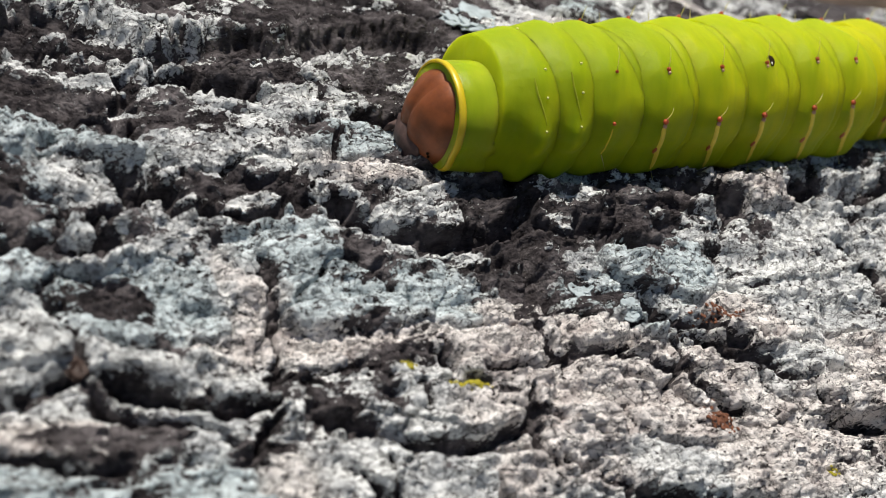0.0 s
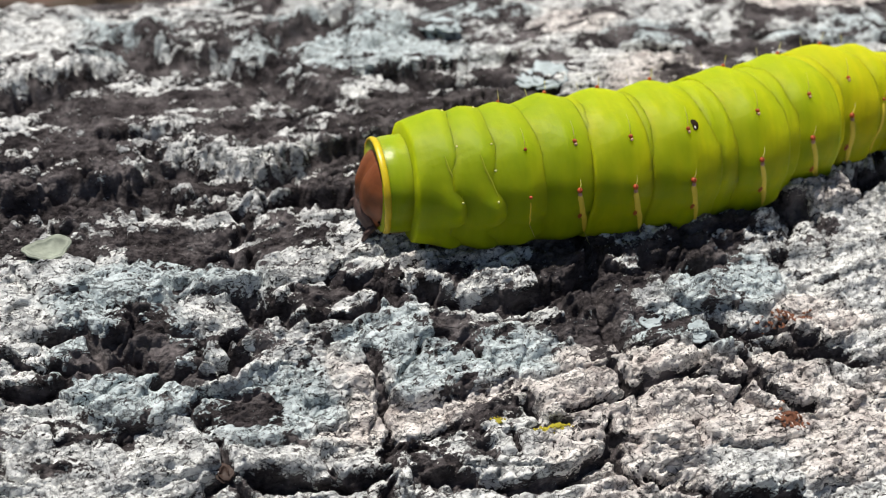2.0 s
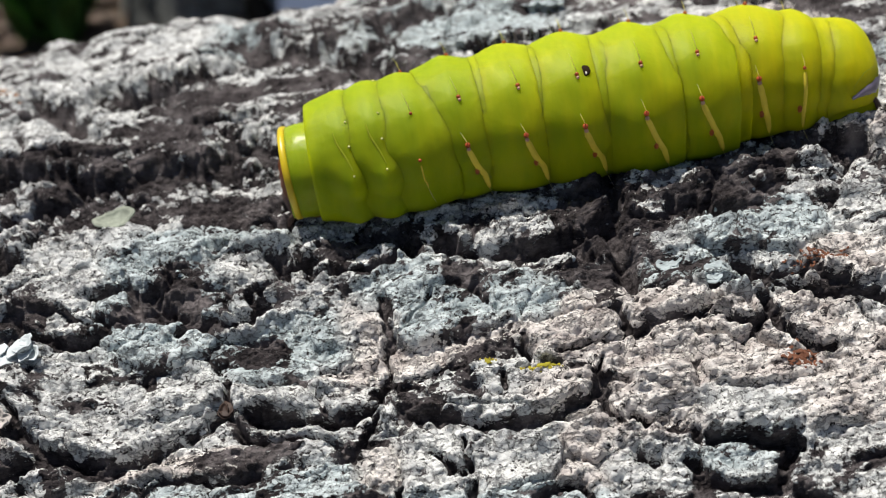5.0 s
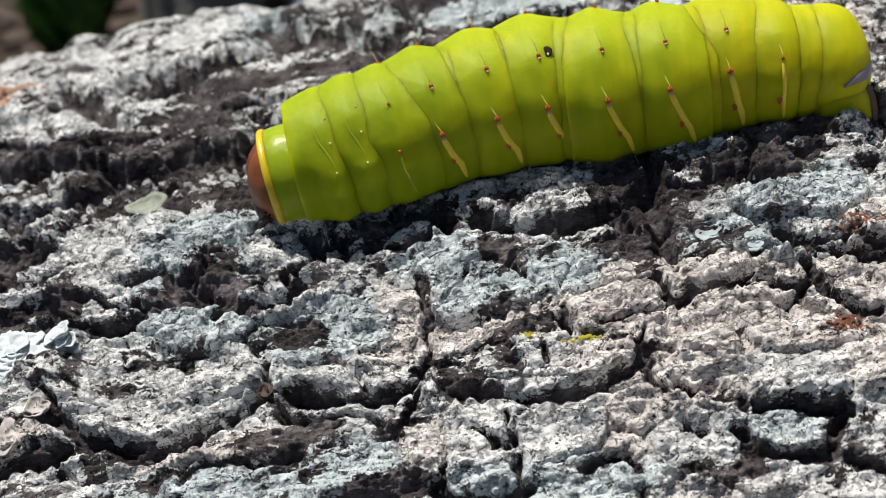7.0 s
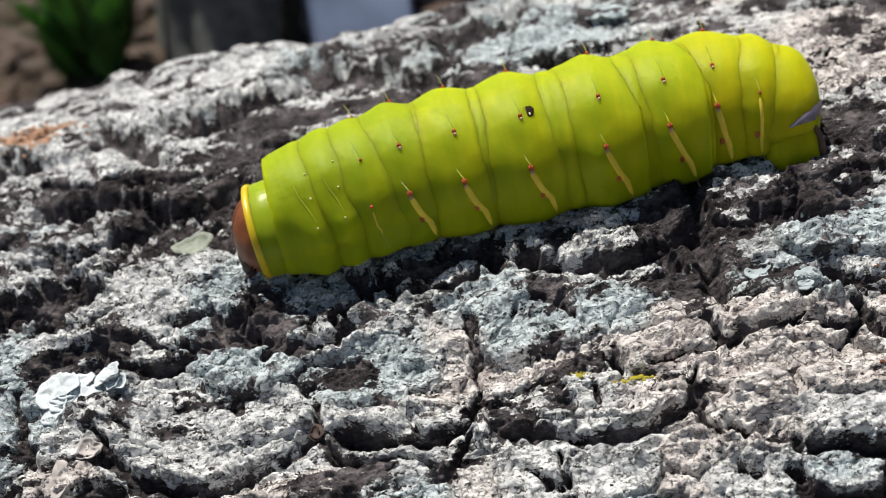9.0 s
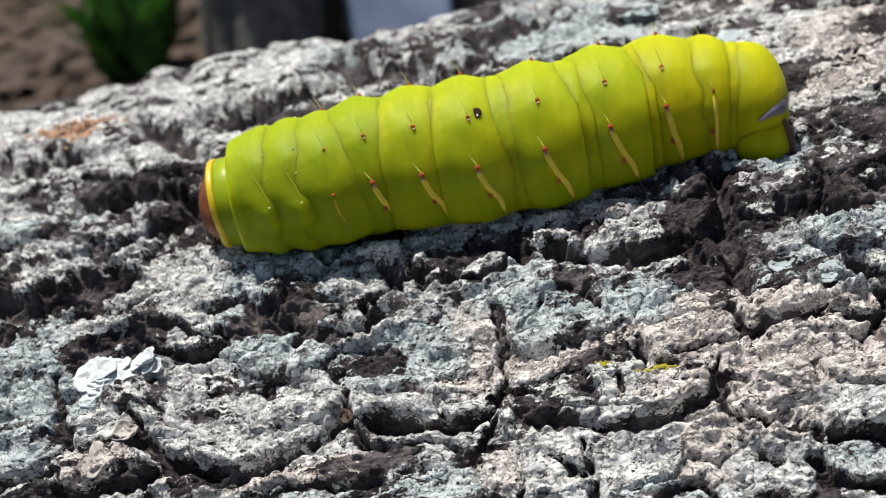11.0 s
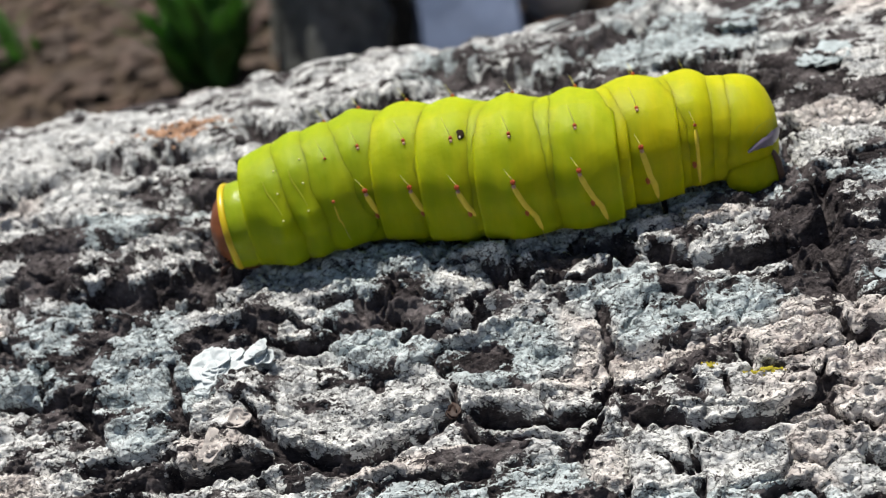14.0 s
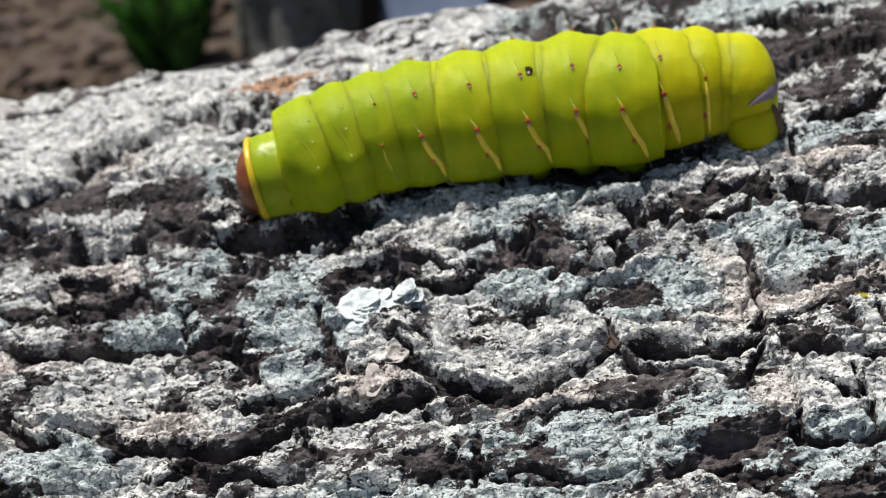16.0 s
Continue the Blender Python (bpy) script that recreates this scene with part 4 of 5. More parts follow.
    for side in (1, -1):
        path = glide([(0.7, 84 * side), (2.3, 77 * side), (4.0, 72 * side), (5.25, 70 * side)], 16)
        strip(ring, tail, "purple_band", path, [0.25 + 2.1 * (i / 16) ** 0.8 + 0.10 * math.sin(2.1 * i) for i in range(17)], 0.30, PURPLE, "slanting purple-grey band")
        fold = glide([(0.7, 74 * side), (2.2, 58 * side), (4.0, 48 * side)], 10)
        strip(ring, tail, "skin_fold", fold, [0.05 + 0.12 * math.sin(i / 10 * math.pi) for i in range(11)], 0.05, FOLD, "pale fold of skin")
        bm = bmesh.new()

        def flap(s, t):
            lat, lon = s * math.pi, t * math.tau
            x, z = math.sin(lat) * math.cos(lon), -math.cos(lat)
            y = math.sin(lat) * math.sin(lon)
            square = 1 + 0.16 * (abs(x) * abs(z))
            return Vector((0.0012 + 0.0033 * x * square - 0.0006 * z, -side * (0.0054 + 0.0020 * y - 0.0008 * z), -0.0031 + 0.0040 * z * square))
        sheet(bm, flap, 20, 28, True)
        bmesh.ops.remove_doubles(bm, verts=bm.verts, dist=1e-6)
        part("hind_leg", bm, TAIL, tail, "broad fleshy hind leg")
        bm = bmesh.new()
        pts = [flap(0.10 + 0.07 * k, 0.03) for k in range(11)]
        tube(bm, pts, [0.0005 * math.sin((k + 1.5) / 12.5 * math.pi) + 0.0001 for k in range(11)], 8)
        part("hind_leg_rim", bm, BROWN, tail, "dark brown rim of the hind leg")
    PIECES["A10"], DROP_H["A10"] = tail, -0.8


build_caterpillar()

# ---------------------------------------------------------------- growths on the bark


def bark_at(u, v):
    return float(bark_height(np.array([u], np.float32), np.array([v], np.float32))[0][0])


def top_at(u, v, size):
    """Mean height of the bark, weighted to its upper parts, on a patch of that size."""
    a, b = np.meshgrid(np.linspace(-0.5, 0.5, 9) * size, np.linspace(-0.5, 0.5, 9) * size)
    h = bark_height((u + a.ravel()).astype(np.float32), (v + b.ravel()).astype(np.float32))[0]
    return float(np.percentile(h, 70))


def leafy_lichen(name, label, u, v, size, mat, lobes, seed, lift=0.9, curl=0.5):
    """A rosette of ruffled lobes, each a thin curled leaf with a notched edge."""
    rnd = random.Random(seed)
    base = log_frame(u, v, top_at(u, v, size) - 0.35, rnd.uniform(0, 360))
    thing = tagged(new(name), label, "bark" if "bark" in name or "flake" in name else "lichen", "growths on the bark")
    thing.matrix_world = base
    for k in range(lobes):
        turn = (k + rnd.uniform(-0.35, 0.35)) * math.tau / lobes
        long = size * rnd.uniform(0.45, 1.0)
        ph, tilt, wave = rnd.uniform(0, 9), rnd.uniform(-0.1, 0.9) * curl, rnd.uniform(0.03, 0.09)
        bx, by = size * rnd.uniform(-0.32, 0.32), size * rnd.uniform(-0.25, 0.25)
        turn += rnd.uniform(-0.9, 0.9)
        bm = bmesh.new()

        r0, p2, p3 = long * 0.55, rnd.uniform(0, 6.3), rnd.uniform(0, 6.3)

        def leaf(s, t):
            # a rounded plate, broader one way, with an uneven rim that curls up on one side
            a = t * math.tau
            q = s * r0 * (1 + 0.22 * math.sin(2 * a + p2) + 0.13 * math.sin(3 * a + p3) + 0.07 * math.sin(6 * a + ph) + 0.04 * math.sin(13 * a + p2))
            x, y = q * math.cos(a), 0.75 * q * math.sin(a)
            z = lift * (0.15 + 0.5 * ph / 9) + tilt * r0 * s ** 3 * (0.6 + 0.6 * math.cos(a - turn)) + 0.10 * x + wave * long * 1.5 * noise.noise((1.1 * x, 1.1 * y, ph)) + 0.03 * long * noise.noise((4 * x, 4 * y, ph))
            c, w = math.cos(turn), math.sin(turn)
            return Vector((bx + c * x - w * y, by + w * x + c * y, z)) * 0.001
        sheet(bm, leaf, 8, 40, True)
        bmesh.ops.remove_doubles(bm, verts=bm.verts, dist=1e-7)
        bmesh.ops.solidify(bm, geom=bm.faces[:], thickness=0.00014)
        part("lobe", bm, mat, thing)
    return thing


def crumbs(name, label, u, v, long, wide, mat, count, seed, grain=0.4):
    """A patch of crumbs that sit on the bark."""
    rnd = random.Random(seed)
    us = np.array([u + rnd.gauss(0, long * 0.5) for _ in range(count)], np.float32)
    vs = np.array([v + rnd.gauss(0, wide * 0.5) for _ in range(count)], np.float32)
    hs = bark_height(us, vs)[0]
    bm = bmesh.new()
    origin = on_log(u, v, 0)
    for a, b, h in zip(us, vs, hs):
        m = log_frame(float(a), float(b), float(h) + grain * 0.15, rnd.uniform(0, 360))
        g = grain * rnd.uniform(0.5, 1.3) * 0.001
        blob(bm, m.translation - origin, (g * 1.5, g, g * 0.55), m.to_3x3(), 0.3, 1)
    ob = part(name, bm, mat, None, "", False)
    ob.location = origin
    return tagged(ob, label, "lichen" if "lichen" in name else "bark", "", "stuff")


CURL = plain("pinkish_bark_curl", (0.50, 0.46, 0.43), 0.85, 0.15, 0.4, 700, 0.00015)
WHITE_LEAF = plain("white_leafy_lichen", (0.62, 0.67, 0.68), 0.75, 0.2, 0.18, 500, 0.00012)
BLUE_LEAF = plain("blue_grey_lichen", (0.44, 0.50, 0.51), 0.8, 0.2, 0.25, 500, 0.00015)
FLAKE = plain("brown_bark_flake", (0.05, 0.028, 0.020), 0.6, 0.3, 0.4, 600, 0.0001)
SHELL = plain("ivory_lichen_cup", (0.34, 0.37, 0.30), 0.7, 0.2, 0.35, 700, 0.0001)
YELLOW = plain("yellow_lichen_crumb", (0.38, 0.33, 0.03), 0.8, 0.2, 0.35, 900, 0.00008)
RUST = plain("rusty_bark_flake", (0.20, 0.085, 0.05), 0.85, 0.15, 0.45, 700, 0.0001)
TAN = plain("tan_bark_flake", (0.55, 0.34, 0.22), 0.85, 0.15, 0.4, 500, 0.0001)


def build_growths():
    leafy_lichen("leafy_lichen", "white leafy lichen rosette with curled lobes on the bark", -6.4, -18.4, 5.2, WHITE_LEAF, 7, 3, 0.6, 0.35)
    leafy_lichen("leafy_lichen", "white leafy lichen scrap beside the larger rosette", -2.2, -17.6, 3.8, WHITE_LEAF, 6, 5, 0.8, 0.9)
    leafy_lichen("leafy_lichen", "pale blue leafy lichen under the trunk's ridge", 72.4, 54.4, 6.0, BLUE_LEAF, 8, 8, 0.4, 0.1)
    leafy_lichen("leafy_lichen", "pale blue leafy lichen flat on the bark", 79.8, 31.0, 6.0, BLUE_LEAF, 8, 11, 0.4, 0.1)
    leafy_lichen("leafy_lichen", "bluish white lichen flakes along a ledge of bark", 77.0, -24.6, 2.4, BLUE_LEAF, 10, 14, 0.3, 0.3)
    leafy_lichen("leafy_lichen", "bluish white lichen flakes along a ledge of bark", 72.7, -21.6, 2.0, BLUE_LEAF, 9, 15, 0.3, 0.3)
    leafy_lichen("bark_curl", "curled pinkish white flake of bark", -6.7, -30.0, 3.6, CURL, 3, 21, 0.6, 0.6)
    leafy_lichen("bark_curl", "curled pinkish white flake of bark", -3.5, -26.0, 3.0, CURL, 3, 23, 0.6, 0.6)
    leafy_lichen("bark_flake", "curled dark brown flake of bark in a furrow", 21.6, -30.4, 2.6, FLAKE, 2, 41, 0.9, 0.9)
    cup = tagged(new("lichen_cup"), "small shell-shaped ivory lichen cup on the bark", "lichen", "growths on the bark")
    cup.matrix_world = log_frame(7.8, 3.4, bark_at(7.8, 3.4) - 0.1, 0)
    bm = bmesh.new()

    def bowl(s, t):
        a = t * math.tau
        r = 2.0 * s * (1 + 0.12 * math.sin(2 * a + 1) + 0.09 * math.sin(3 * a) + 0.05 * math.sin(7 * a))
        return Vector((1.15 * r * math.cos(a), r * math.sin(a), 0.5 + 0.75 * s ** 3 + 0.3 * s * math.sin(2 * a) + 0.10 * noise.noise((2 * r * math.cos(a), 2 * r * math.sin(a), 0)))) * 0.001
    sheet(bm, bowl, 8, 40, True)
    bmesh.ops.remove_doubles(bm, verts=bm.verts, dist=1e-7)
    bmesh.ops.solidify(bm, geom=bm.faces[:], thickness=0.0003)
    part("bowl", bm, SHELL, cup)
    bm = bmesh.new()
    sheet(bm, lambda s, t: bowl(1.0, s) + Vector((0.14 * math.cos(t * math.tau) * math.cos(s * math.tau), 0.14 * math.cos(t * math.tau) * math.sin(s * math.tau), 0.16 * math.sin(t * math.tau))) * 0.001, 48, 8, True)
    part("rim", bm, SHELL, cup, "thin rolled rim")
    crumbs("yellow_lichen", "patch of bright yellow lichen crumbs", 56.2, -33.0, 1.7, 0.42, YELLOW, 140, 1, 0.17)
    crumbs("yellow_lichen", "small speck of olive yellow lichen", 50.7, -30.6, 0.6, 0.5, YELLOW, 30, 2, 0.15)
    crumbs("yellow_lichen", "small speck of olive yellow lichen", 95.0, -43.0, 0.6, 0.5, YELLOW, 30, 3, 0.15)
    crumbs("rusty_bark", "rust-red crumbs of bare bark", 82.5, -37.6, 2.0, 1.4, RUST, 110, 4, 0.17)
    crumbs("rusty_bark", "rust-red crumbs of bare bark", 88.5, -24.6, 3.0, 0.8, RUST, 90, 5, 0.17)
    crumbs("tan_bark", "tan patch of bare weathered bark on the ridge", -21.1, 47.0, 6.0, 3.6, TAN, 800, 6, 0.28)


build_growths()

# ---------------------------------------------------------------- behind the log
SOIL = plain("soil", (0.10, 0.075, 0.055), 0.95, 0.1, 0.5, 14, 0.01)
LEAVES = [plain("dead_leaf_c", (0.13, 0.085, 0.065), 0.8, 0.2, 0.4, 25, 0.001), plain("dead_leaf_a", (0.10, 0.075, 0.06), 0.8, 0.2, 0.5, 25, 0.001), plain("dead_leaf_b", (0.11, 0.078, 0.062), 0.8, 0.2, 0.4, 25, 0.001)]
GREEN = plain("green_leaf", (0.15, 0.33, 0.07), 0.6, 0.3, 0.5, 30, 0.001)
DARK_GREY = plain("mottled_dark_grey", (0.21, 0.215, 0.20), 0.95, 0.1, 0.5, 45, 0.01)
SHADE = plain("black_strip", (0.03, 0.03, 0.026), 0.95, 0.1, 0.4, 60, 0.004)
BLUE = plain("blue_panel", (0.24, 0.31, 0.47), 0.6, 0.3, 0.2, 20, 0.002)
PALE = plain("pale_lump", (0.62, 0.60, 0.56), 0.9, 0.2, 0.25, 30, 0.004)


def build_surroundings():
    ax = [-200, -60, -20, -8] + [-4 + 0.2 * k for k in range(41)] + [8, 20, 60, 200]
    bm = bmesh.new()
    rows = [[bm.verts.new((x, y, 0.02 * noise.noise((x * 1.3, y * 1.3, 0)) * (abs(x) < 6 and abs(y) < 6))) for y in ax] for x in ax]
    for r, q in zip(rows, rows[1:]):
        for k in range(len(ax) - 1):
            bm.faces.new((r[k], r[k + 1], q[k + 1], q[k]))
    tagged(part("ground", bm, SOIL), "dark bare soil of a wood floor", "ground", "", "structure")
    rnd = random.Random(12)
    for mat, seed in zip(LEAVES, (1, 2, 3)):
        bm = bmesh.new()
        for k in range(1500 if seed == 1 else 4200):
            m = pose(rnd.gauss(-0.5, 1.3), 0.6 + abs(rnd.gauss(1.3, 1.3)), rnd.uniform(0.005, 0.02), rnd.uniform(-12, 12), rnd.uniform(-12, 12), rnd.uniform(0, 360))
            s = 0.009 + 0.04 * rnd.random() ** 3
            ring = [(0, -1.0), (0.35, -0.5), (0.5, 0), (0.32, 0.55), (0, 1.05), (-0.32, 0.55), (-0.5, 0), (-0.35, -0.5)]
            vs = [bm.verts.new(m @ Vector((x * s, y * s, 0.25 * s * abs(x)))) for x, y in ring]
            c = bm.verts.new(m @ Vector((0, 0, -0.06 * s)))
            for a in range(8):
                bm.faces.new((vs[a], vs[(a + 1) % 8], c))
        tagged(part("leaf_litter", bm, mat), "dry brown fallen leaves on the soil", "leaves", "", "stuff")
    plant("low_plant", "tuft of broad green leaves growing from the soil", -0.39, 1.66, 0.28, 80, 5, 0.12)
    plant("low_plant", "small yellowish green seedling in the leaves", -0.80, 2.05, 0.14, 10, 6)
    # upright mass behind the log, added for a dark area of unknown nature
    bm = bmesh.new()

    def side(s, t):
        a = t * math.tau
        r = (0.108 + 0.03 * (1 - s) ** 3) * (1 + 0.06 * math.sin(9 * a) + 0.08 * noise.noise((math.cos(a) * 2, math.sin(a) * 2, s * 2)))
        return (-0.178 + r * math.cos(a), 1.73 + r * math.sin(a), -0.02 + 0.24 * s)
    rows = sheet(bm, side, 24, 48, True)
    bm.faces.new(rows[-1])
    tagged(part("dark_mass", bm, DARK_GREY), "dark grey upright mass in the litter, stand-in for an unidentified dark area", "tree stump")
    # short upright piece added to stand in for a dark trunk-like edge
    bm = bmesh.new()
    tube(bm, [(-0.105 + 0.006 * math.sin(k), 1.56, -0.02 + 0.013 * k) for k in range(12)], [0.019 - 0.0006 * k for k in range(12)], 14)
    tagged(part("stick", bm, SHADE), "short blackish upright strip in the litter, stand-in for a dark edge", "stick")
    # blue panel and pale lump, added for blue and white areas of unknown nature
    bm = bmesh.new()

    def cloth(s, t):
        x, y = -0.086 + 0.135 * s, 1.52 + 0.25 * t
        return (x, y, 0.01 + 0.30 * t + 0.012 * noise.noise((x * 14, y * 14, 1)))
    sheet(bm, cloth, 20, 30)
    bmesh.ops.solidify(bm, geom=bm.faces[:], thickness=0.03)
    tagged(part("blue_panel", bm, BLUE), "slanting grey-blue panel, stand-in for an unidentified blue area", "sheet")
    bm = bmesh.new()
    blob(bm, (0, 0, 0), (0.055, 0.08, 0.10), None, 0, 3)
    for v in bm.verts:
        v.co *= 1 + 0.15 * noise.noise(v.co * 14)
    ob = tagged(part("stone", bm, PALE), "pale rounded lump beside the blue panel, stand-in for an unidentified white area", "stone")
    ob.location = (0.095, 1.70, 0.085)


def plant(name, label, x, y, tall, count, seed, spread=0.42):
    rnd = random.Random(seed)
    thing = tagged(new(name), label, "plant")
    thing.location = (x, y, 0)
    for k in range(count):
        a, up, far = rnd.uniform(0, math.tau), tall * rnd.uniform(0.3, 1.3), tall * rnd.uniform(0.1, 0.8 * spread + 0.25)
        base = Vector((rnd.uniform(-spread, spread) * tall, rnd.uniform(-spread, spread) * tall, 0))
        top = base + Vector((math.cos(a) * far, math.sin(a) * far, up))
        w = tall * rnd.uniform(0.045, 0.09)
        bm = bmesh.new()

        def blade(s, t):
            p = base.lerp(top, s) + Vector((0, 0, -0.45 * up * s * s))
            side = Vector((-math.sin(a), math.cos(a), 0))
            return p + side * (t - 0.5) * 2 * w * math.sin(min(1, s * 1.02) ** 0.8 * math.pi) + Vector((0, 0, 0.3 * w * abs(t - 0.5)))
        sheet(bm, blade, 6, 4)
        bmesh.ops.solidify(bm, geom=bm.faces[:], thickness=0.0008)
        part("leaf", bm, GREEN, thing)


build_surroundings()
build_log()

# ---------------------------------------------------------------- the crawl
TRACK = {}
TWIST = {"A5": -5, "A6": -8, "A7": -8, "A8": -5, "A10": -3}


def body_pose(name, k):
    """Where a piece stands at its row k, turned along the line of its neighbours."""
    names = list(TRACK)
    i = names.index(name)
    t, x, e = TRACK[name][k]
    _, xa, ea = TRACK[names[max(0, i - 1)]][k]
    _, xb, eb = TRACK[names[min(len(names) - 1, i + 1)]][k]
    arc = (LOG_R * 1000 + BODY_H) * radians(1)
    turn = 0.25 * math.degrees(math.atan2((eb - ea) * arc, xb - xa)) + TWIST.get(name, 0)
    v = radians(e - 78) * LOG_R * 1000
    return t, log_frame(x, v, BODY_H + DROP_H[name], turn)


def motions():
    """How the caterpillar crawls: for each piece, seconds, mm along the log and degrees round it."""
    TRACK["head"] = [
        (0, 61.9, 77.45), (0.5, 60.1, 77.68), (1, 55.4, 77.54), (1.5, 50.9, 78.07), (2, 48, 78.4), (2.5, 45.6, 78.52),
        (3, 44, 78.14), (3.5, 43.3, 78.57), (6, 29.8, 77.45), (6.5, 27.9, 76.85), (7, 26.5, 77.35), (7.5, 24.8, 76.39),
        (8, 22.6, 76.64), (8.5, 21.4, 76.75), (9, 19, 77.25), (11.5, 8.5, 79.11), (12, 7.8, 78.39), (12.5, 4.6, 79.16),
        (13, 1.9, 78.55), (13.5, -1.3, 78.74), (14, -3.1, 78.65), (14.5, -6.4, 79.55), (15, -10.5, 79.89), (15.5, -14.5, 79.67),
        (16, -18.1, 79.52),
    ]
    TRACK["T1"] = [
        (0, 64.1, 77.45), (0.5, 62.3, 77.68), (1, 57.6, 77.54), (1.5, 53.1, 78.07), (2, 49.6, 78.4), (2.5, 46.6, 78.52),
        (3, 44.5, 78.14), (3.5, 43.3, 78.57), (6, 31.2, 77.45), (6.5, 29.7, 76.85), (7, 28.7, 77.35), (7.5, 27, 76.39),
        (8, 24.8, 76.64), (8.5, 23.6, 76.75), (9, 21.2, 77.25), (11.5, 10.7, 79.11), (12, 10, 78.39), (12.5, 6.8, 79.16),
        (13, 4.1, 78.55), (13.5, 0.9, 78.74), (14, -0.9, 78.65), (14.5, -4.2, 79.55), (15, -8.3, 79.89), (15.5, -12.3, 79.67),
        (16, -15.9, 79.52),
    ]
    TRACK["T2"] = [
        (0, 68.9, 77.9), (0.5, 66.3, 77.89), (1, 61.6, 77.63), (1.5, 57.2, 77.93), (2, 53.5, 78.09), (2.5, 50.7, 78.07),
        (3, 48.8, 77.86), (3.5, 47.4, 78.45), (6, 35.1, 77.66), (6.5, 33.8, 77.37), (7, 32.7, 77.56), (7.5, 30.6, 77.17),
        (8, 28.6, 77.34), (8.5, 27.1, 77.24), (9, 24.7, 77.53), (11.5, 14.5, 78.94), (12, 13.4, 78.48), (12.5, 10.4, 79.13),
        (13, 8, 78.99), (13.5, 5.3, 78.92), (14, 2.7, 79), (14.5, -1, 79.35), (15, -4.8, 80), (15.5, -8.2, 79.81),
        (16, -11.1, 79.94),
    ]
    TRACK["T3"] = [
        (0, 73.6, 78.2), (0.5, 70.2, 78.03), (1, 65.5, 77.7), (1.5, 61.2, 77.84), (2, 57.2, 77.88), (2.5, 54.6, 77.77),
        (3, 53, 77.68), (3.5, 51.4, 78.37), (6, 39, 77.79), (6.5, 37.8, 77.72), (7, 36.5, 77.7), (7.5, 34.1, 77.69),
        (8, 32.3, 77.79), (8.5, 30.4, 77.57), (9, 28.2, 77.71), (11.5, 18.2, 78.82), (12, 16.7, 78.53), (12.5, 13.8, 79.11),
        (13, 11.7, 79.28), (13.5, 9.7, 79.04), (14, 6.2, 79.23), (14.5, 2, 79.22), (15, -1.5, 80.08), (15.5, -4.3, 79.91),
        (16, -6.4, 80.21),
    ]
    TRACK["A1"] = [
        (0, 78.3, 78.36), (0.5, 74, 78.1), (1, 69.4, 77.73), (1.5, 65.2, 77.79), (2, 61, 77.78), (2.5, 58.6, 77.62),
        (3, 57.2, 77.59), (3.5, 55.4, 78.33), (6, 42.8, 77.86), (6.5, 41.7, 77.9), (7, 40.4, 77.78), (7.5, 37.7, 77.96),
        (8, 36, 78.03), (8.5, 33.8, 77.73), (9, 31.6, 77.81), (11.5, 22, 78.76), (12, 20, 78.56), (12.5, 17.3, 79.09),
        (13, 15.4, 79.43), (13.5, 14, 79.1), (14, 9.7, 79.35), (14.5, 5.1, 79.15), (15, 1.9, 80.12), (15.5, -0.3, 79.96),
        (16, -1.8, 80.35),
    ]
    TRACK["A2"] = [
        (0, 85.6, 78.72), (0.5, 80.1, 78.33), (1, 74.8, 77.87), (1.5, 70.7, 77.88), (2, 67.1, 77.84), (2.5, 65.3, 77.72),
        (3, 64.1, 77.83), (3.5, 62, 78.71), (6, 48.2, 78.21), (6.5, 47.3, 78.28), (7, 45.5, 78.22), (7.5, 42.4, 78.54),
        (8, 40.6, 78.53), (8.5, 38.4, 78.08), (9, 36.3, 78.1), (11.5, 26.9, 79), (12, 24.8, 78.73), (12.5, 22.1, 79.18),
        (13, 20.5, 79.54), (13.5, 19, 79.25), (14, 14.1, 79.67), (14.5, 9.5, 79.54), (15, 6.6, 80.44), (15.5, 4.6, 80.14),
        (16, 3.7, 80.46),
    ]
    TRACK["A3"] = [
        (0, 93.8, 79.16), (0.5, 86.6, 78.54), (1, 80.8, 77.87), (1.5, 76.9, 77.84), (2, 73.9, 77.71), (2.5, 72.5, 77.63),
        (3, 71.3, 77.76), (3.5, 68.6, 78.69), (6, 55.6, 78.25), (6.5, 54.3, 78.37), (7, 52.3, 78.48), (7.5, 49.2, 78.77),
        (8, 47, 78.71), (8.5, 44.9, 78.24), (9, 42.9, 78.18), (11.5, 33.1, 78.9), (12, 31.1, 78.59), (12.5, 28.8, 78.87),
        (13, 27.6, 79.17), (13.5, 25.6, 79.02), (14, 20.3, 79.43), (14.5, 16.1, 79.25), (15, 13.7, 80.08), (15.5, 12.2, 79.71),
        (16, 10.9, 80.29),
    ]
    TRACK["A4"] = [
        (0, 101.4, 79.66), (0.5, 93.3, 78.77), (1, 87.7, 78), (1.5, 83.9, 77.83), (2, 81.1, 77.7), (2.5, 80, 77.66),
        (3, 78.1, 77.85), (3.5, 75, 78.7), (6, 62.9, 78.22), (6.5, 61.2, 78.42), (7, 58.7, 78.56), (7.5, 55.6, 78.74),
        (8, 53.6, 78.67), (8.5, 52.1, 78.23), (9, 50.7, 78.21), (11.5, 39.5, 78.7), (12, 37.9, 78.36), (12.5, 35.5, 78.58),
        (13, 33.8, 78.97), (13.5, 30.7, 78.96), (14, 26.3, 78.99), (14.5, 22.6, 78.78), (15, 21.1, 79.54), (15.5, 19.3, 79.41),
        (16, 17.6, 80.26),
    ]
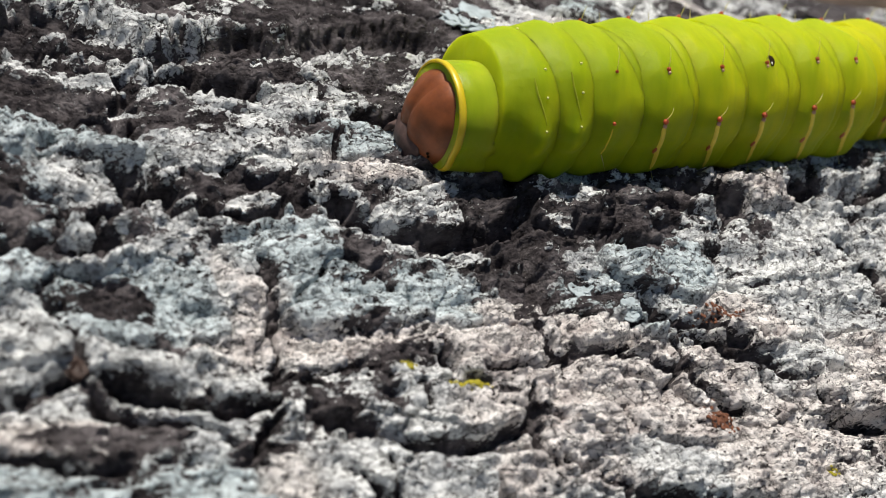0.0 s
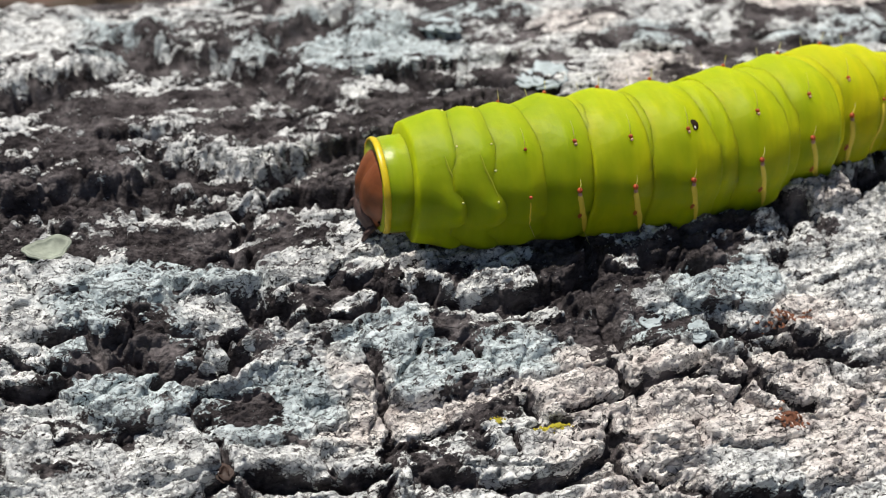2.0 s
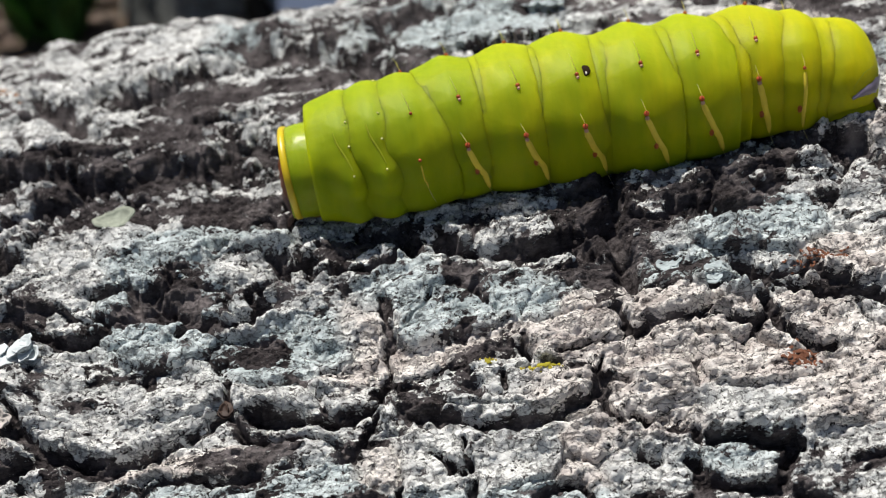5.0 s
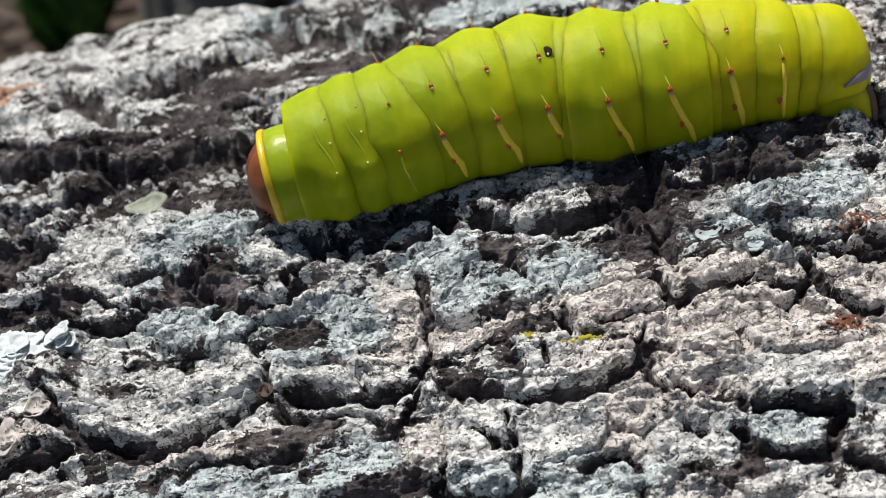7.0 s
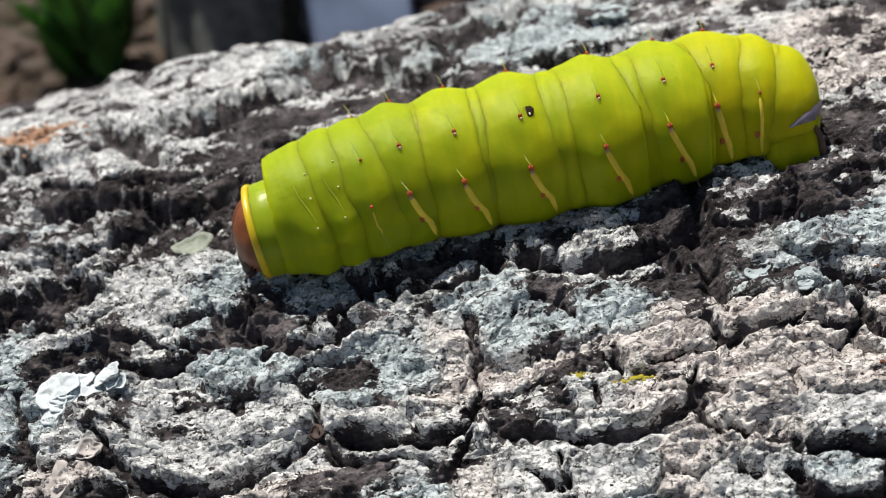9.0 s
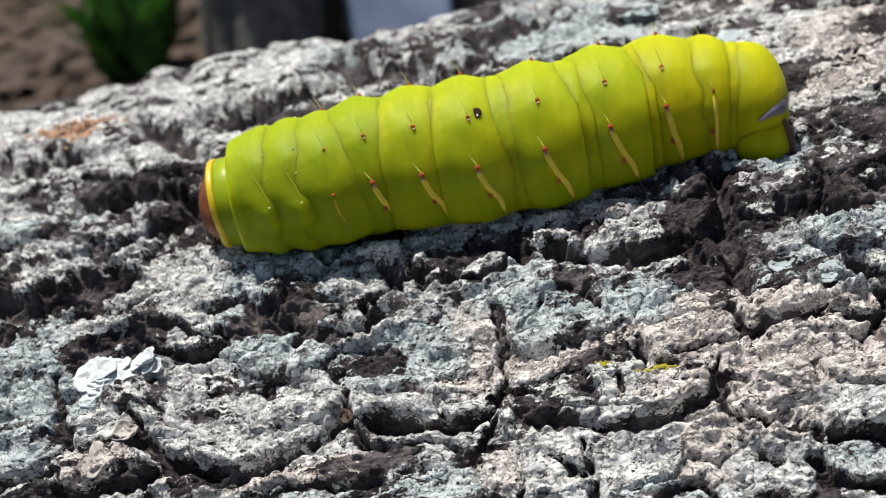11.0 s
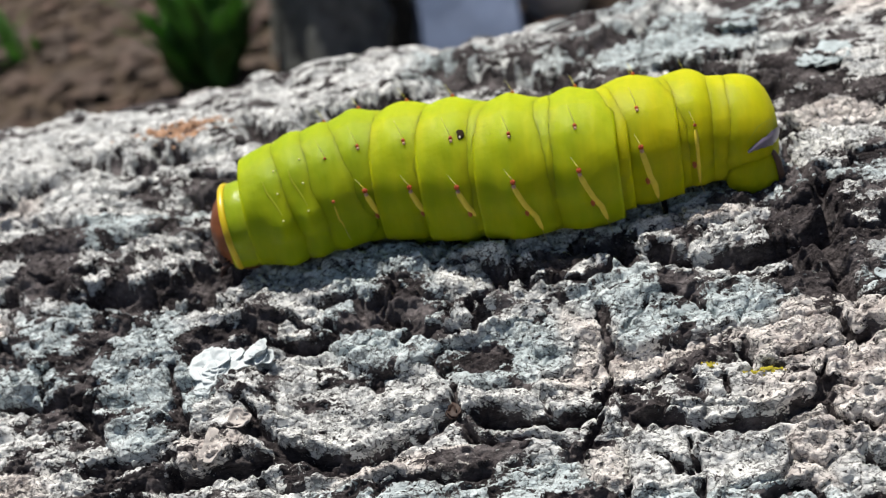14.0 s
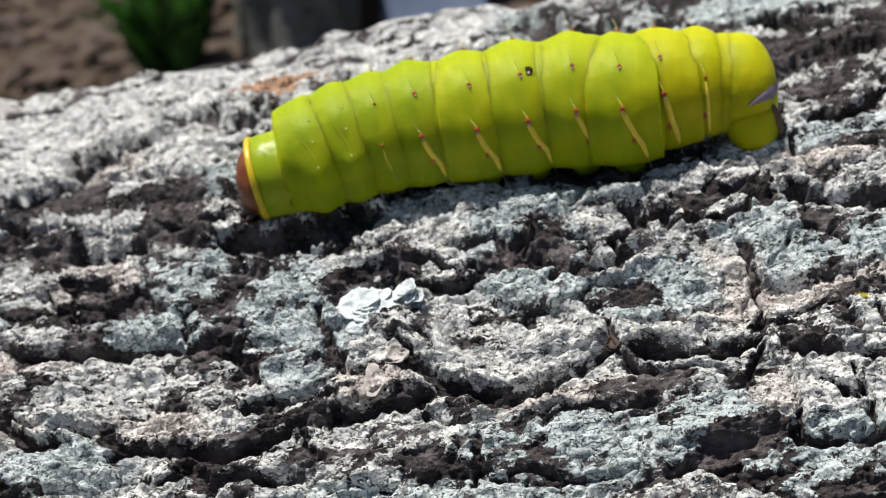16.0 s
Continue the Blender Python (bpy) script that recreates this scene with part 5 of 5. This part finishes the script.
    TRACK["A5"] = [
        (0, 111.1, 80.14), (0.5, 101.9, 78.94), (1, 97, 78.24), (1.5, 93.9, 78.02), (2, 91.5, 78.01), (2.5, 89.5, 78.02),
        (3, 86, 78.17), (3.5, 82.6, 78.68), (6, 70.9, 78.02), (6.5, 68.9, 78.06), (7, 66.3, 78.08), (7.5, 63.8, 78.18),
        (8, 62.6, 78.24), (8.5, 61.6, 78.12), (9, 60.3, 78.25), (11.5, 48.1, 78.72), (12, 47.3, 78.43), (12.5, 44.7, 78.92),
        (13, 41.4, 79.18), (13.5, 37.7, 78.96), (14, 33.7, 78.49), (14.5, 31.3, 78.44), (15, 30.3, 79.26), (15.5, 27.6, 79.32),
        (16, 24.9, 80.04),
    ]
    TRACK["A6"] = [
        (0, 119.2, 80.54), (0.5, 110.7, 79.36), (1, 107.5, 78.87), (1.5, 104, 78.59), (2, 100.3, 78.53), (2.5, 97.1, 78.5),
        (3, 92.8, 78.36), (3.5, 89.8, 78.59), (6, 77.7, 78.24), (6.5, 75.3, 77.94), (7, 73.5, 77.85), (7.5, 72.3, 77.95),
        (8, 71.5, 78.2), (8.5, 70.3, 78.18), (9, 68.3, 78.44), (11.5, 56.6, 79.03), (12, 55.4, 78.85), (12.5, 51.4, 79.53),
        (13, 47.8, 79.5), (13.5, 44.2, 78.85), (14, 41.6, 78.31), (14.5, 39.6, 78.44), (15, 38.1, 79.42), (15.5, 34, 79.33),
        (16, 30.7, 79.5),
    ]
    TRACK["A7"] = [
        (0, 131, 81.65), (0.5, 122.5, 80.47), (1, 118.4, 79.71), (1.5, 112.5, 79.24), (2, 108.1, 79.19), (2.5, 105.1, 79.17),
        (3, 100.6, 79.04), (3.5, 98.5, 79.16), (6, 84.1, 78.3), (6.5, 82.1, 78.03), (7, 80.8, 77.96), (7.5, 79.9, 77.98),
        (8, 79.1, 78.25), (8.5, 77.2, 78.2), (9, 74.6, 78.75), (11.5, 63.9, 79.36), (12, 61.7, 79.37), (12.5, 57.8, 80.16),
        (13, 54.7, 79.98), (13.5, 51.4, 79.23), (14, 49.2, 78.76), (14.5, 46.2, 78.98), (15, 43.5, 80.23), (15.5, 39.6, 79.75),
        (16, 35.9, 79.74),
    ]
    TRACK["A8"] = [
        (0, 136.3, 81.72), (0.5, 128, 80.6), (1, 124, 79.86), (1.5, 118.2, 79.4), (2, 113.9, 79.35), (2.5, 110.9, 79.31),
        (3, 106.5, 79.17), (3.5, 105.3, 79.41), (6, 88.9, 77.8), (6.5, 87.5, 77.66), (7, 86.5, 77.58), (7.5, 85.8, 77.57),
        (8, 84.8, 77.92), (8.5, 82, 77.81), (9, 79.6, 78.44), (11.5, 69.6, 79.27), (12, 67.1, 79.34), (12.5, 63.6, 79.86),
        (13, 60.9, 79.56), (13.5, 58.1, 79.23), (14, 55.9, 78.92), (14.5, 51.7, 79.24), (15, 48.5, 80.44), (15.5, 44.5, 79.52),
        (16, 41.3, 79.72),
    ]
    TRACK["A10"] = [
        (0, 143.7, 81.56), (0.5, 135.4, 80.45), (1, 131.3, 79.71), (1.5, 125.5, 79.26), (2, 120.8, 79.21), (2.5, 117.5, 79.17),
        (3, 112.7, 79.02), (3.5, 111.1, 79.29), (6, 92.8, 77.53), (6.5, 92.3, 77.41), (7, 92.2, 77.34), (7.5, 90.7, 77.31),
        (8, 88.8, 77.68), (8.5, 85.2, 77.56), (9, 81.9, 78.21), (11.5, 73.9, 79.09), (12, 70.4, 79.16), (12.5, 65.8, 79.63),
        (13, 64.2, 79.31), (13.5, 62.3, 79.05), (14, 61.1, 78.79), (14.5, 57.9, 79.12), (15, 53.3, 80.31), (15.5, 47.9, 79.3),
        (16, 45.6, 79.55),
    ]
    mid = [(t, log_frame(x, radians(e - 78) * LOG_R * 1000, 0)) for t, x, e in TRACK["A4"]]
    walk(caterpillar, mid)
    for name in TRACK:
        rows = [body_pose(name, k) for k in range(len(mid))]
        walk(PIECES[name], [(t, m.inverted() @ p) for (t, m), (_, p) in zip(mid, rows)])
    # each fold keeps half way between its two rings
    for (a, b), fold in FOLDS.items():
        rows = [(body_pose(a, k)[1], body_pose(b, k)[1]) for k in range(len(mid))]
        walk(fold, [(t, m.inverted() @ p.lerp(q, 0.5)) for (t, m), (p, q) in zip(mid, rows)])


motions()
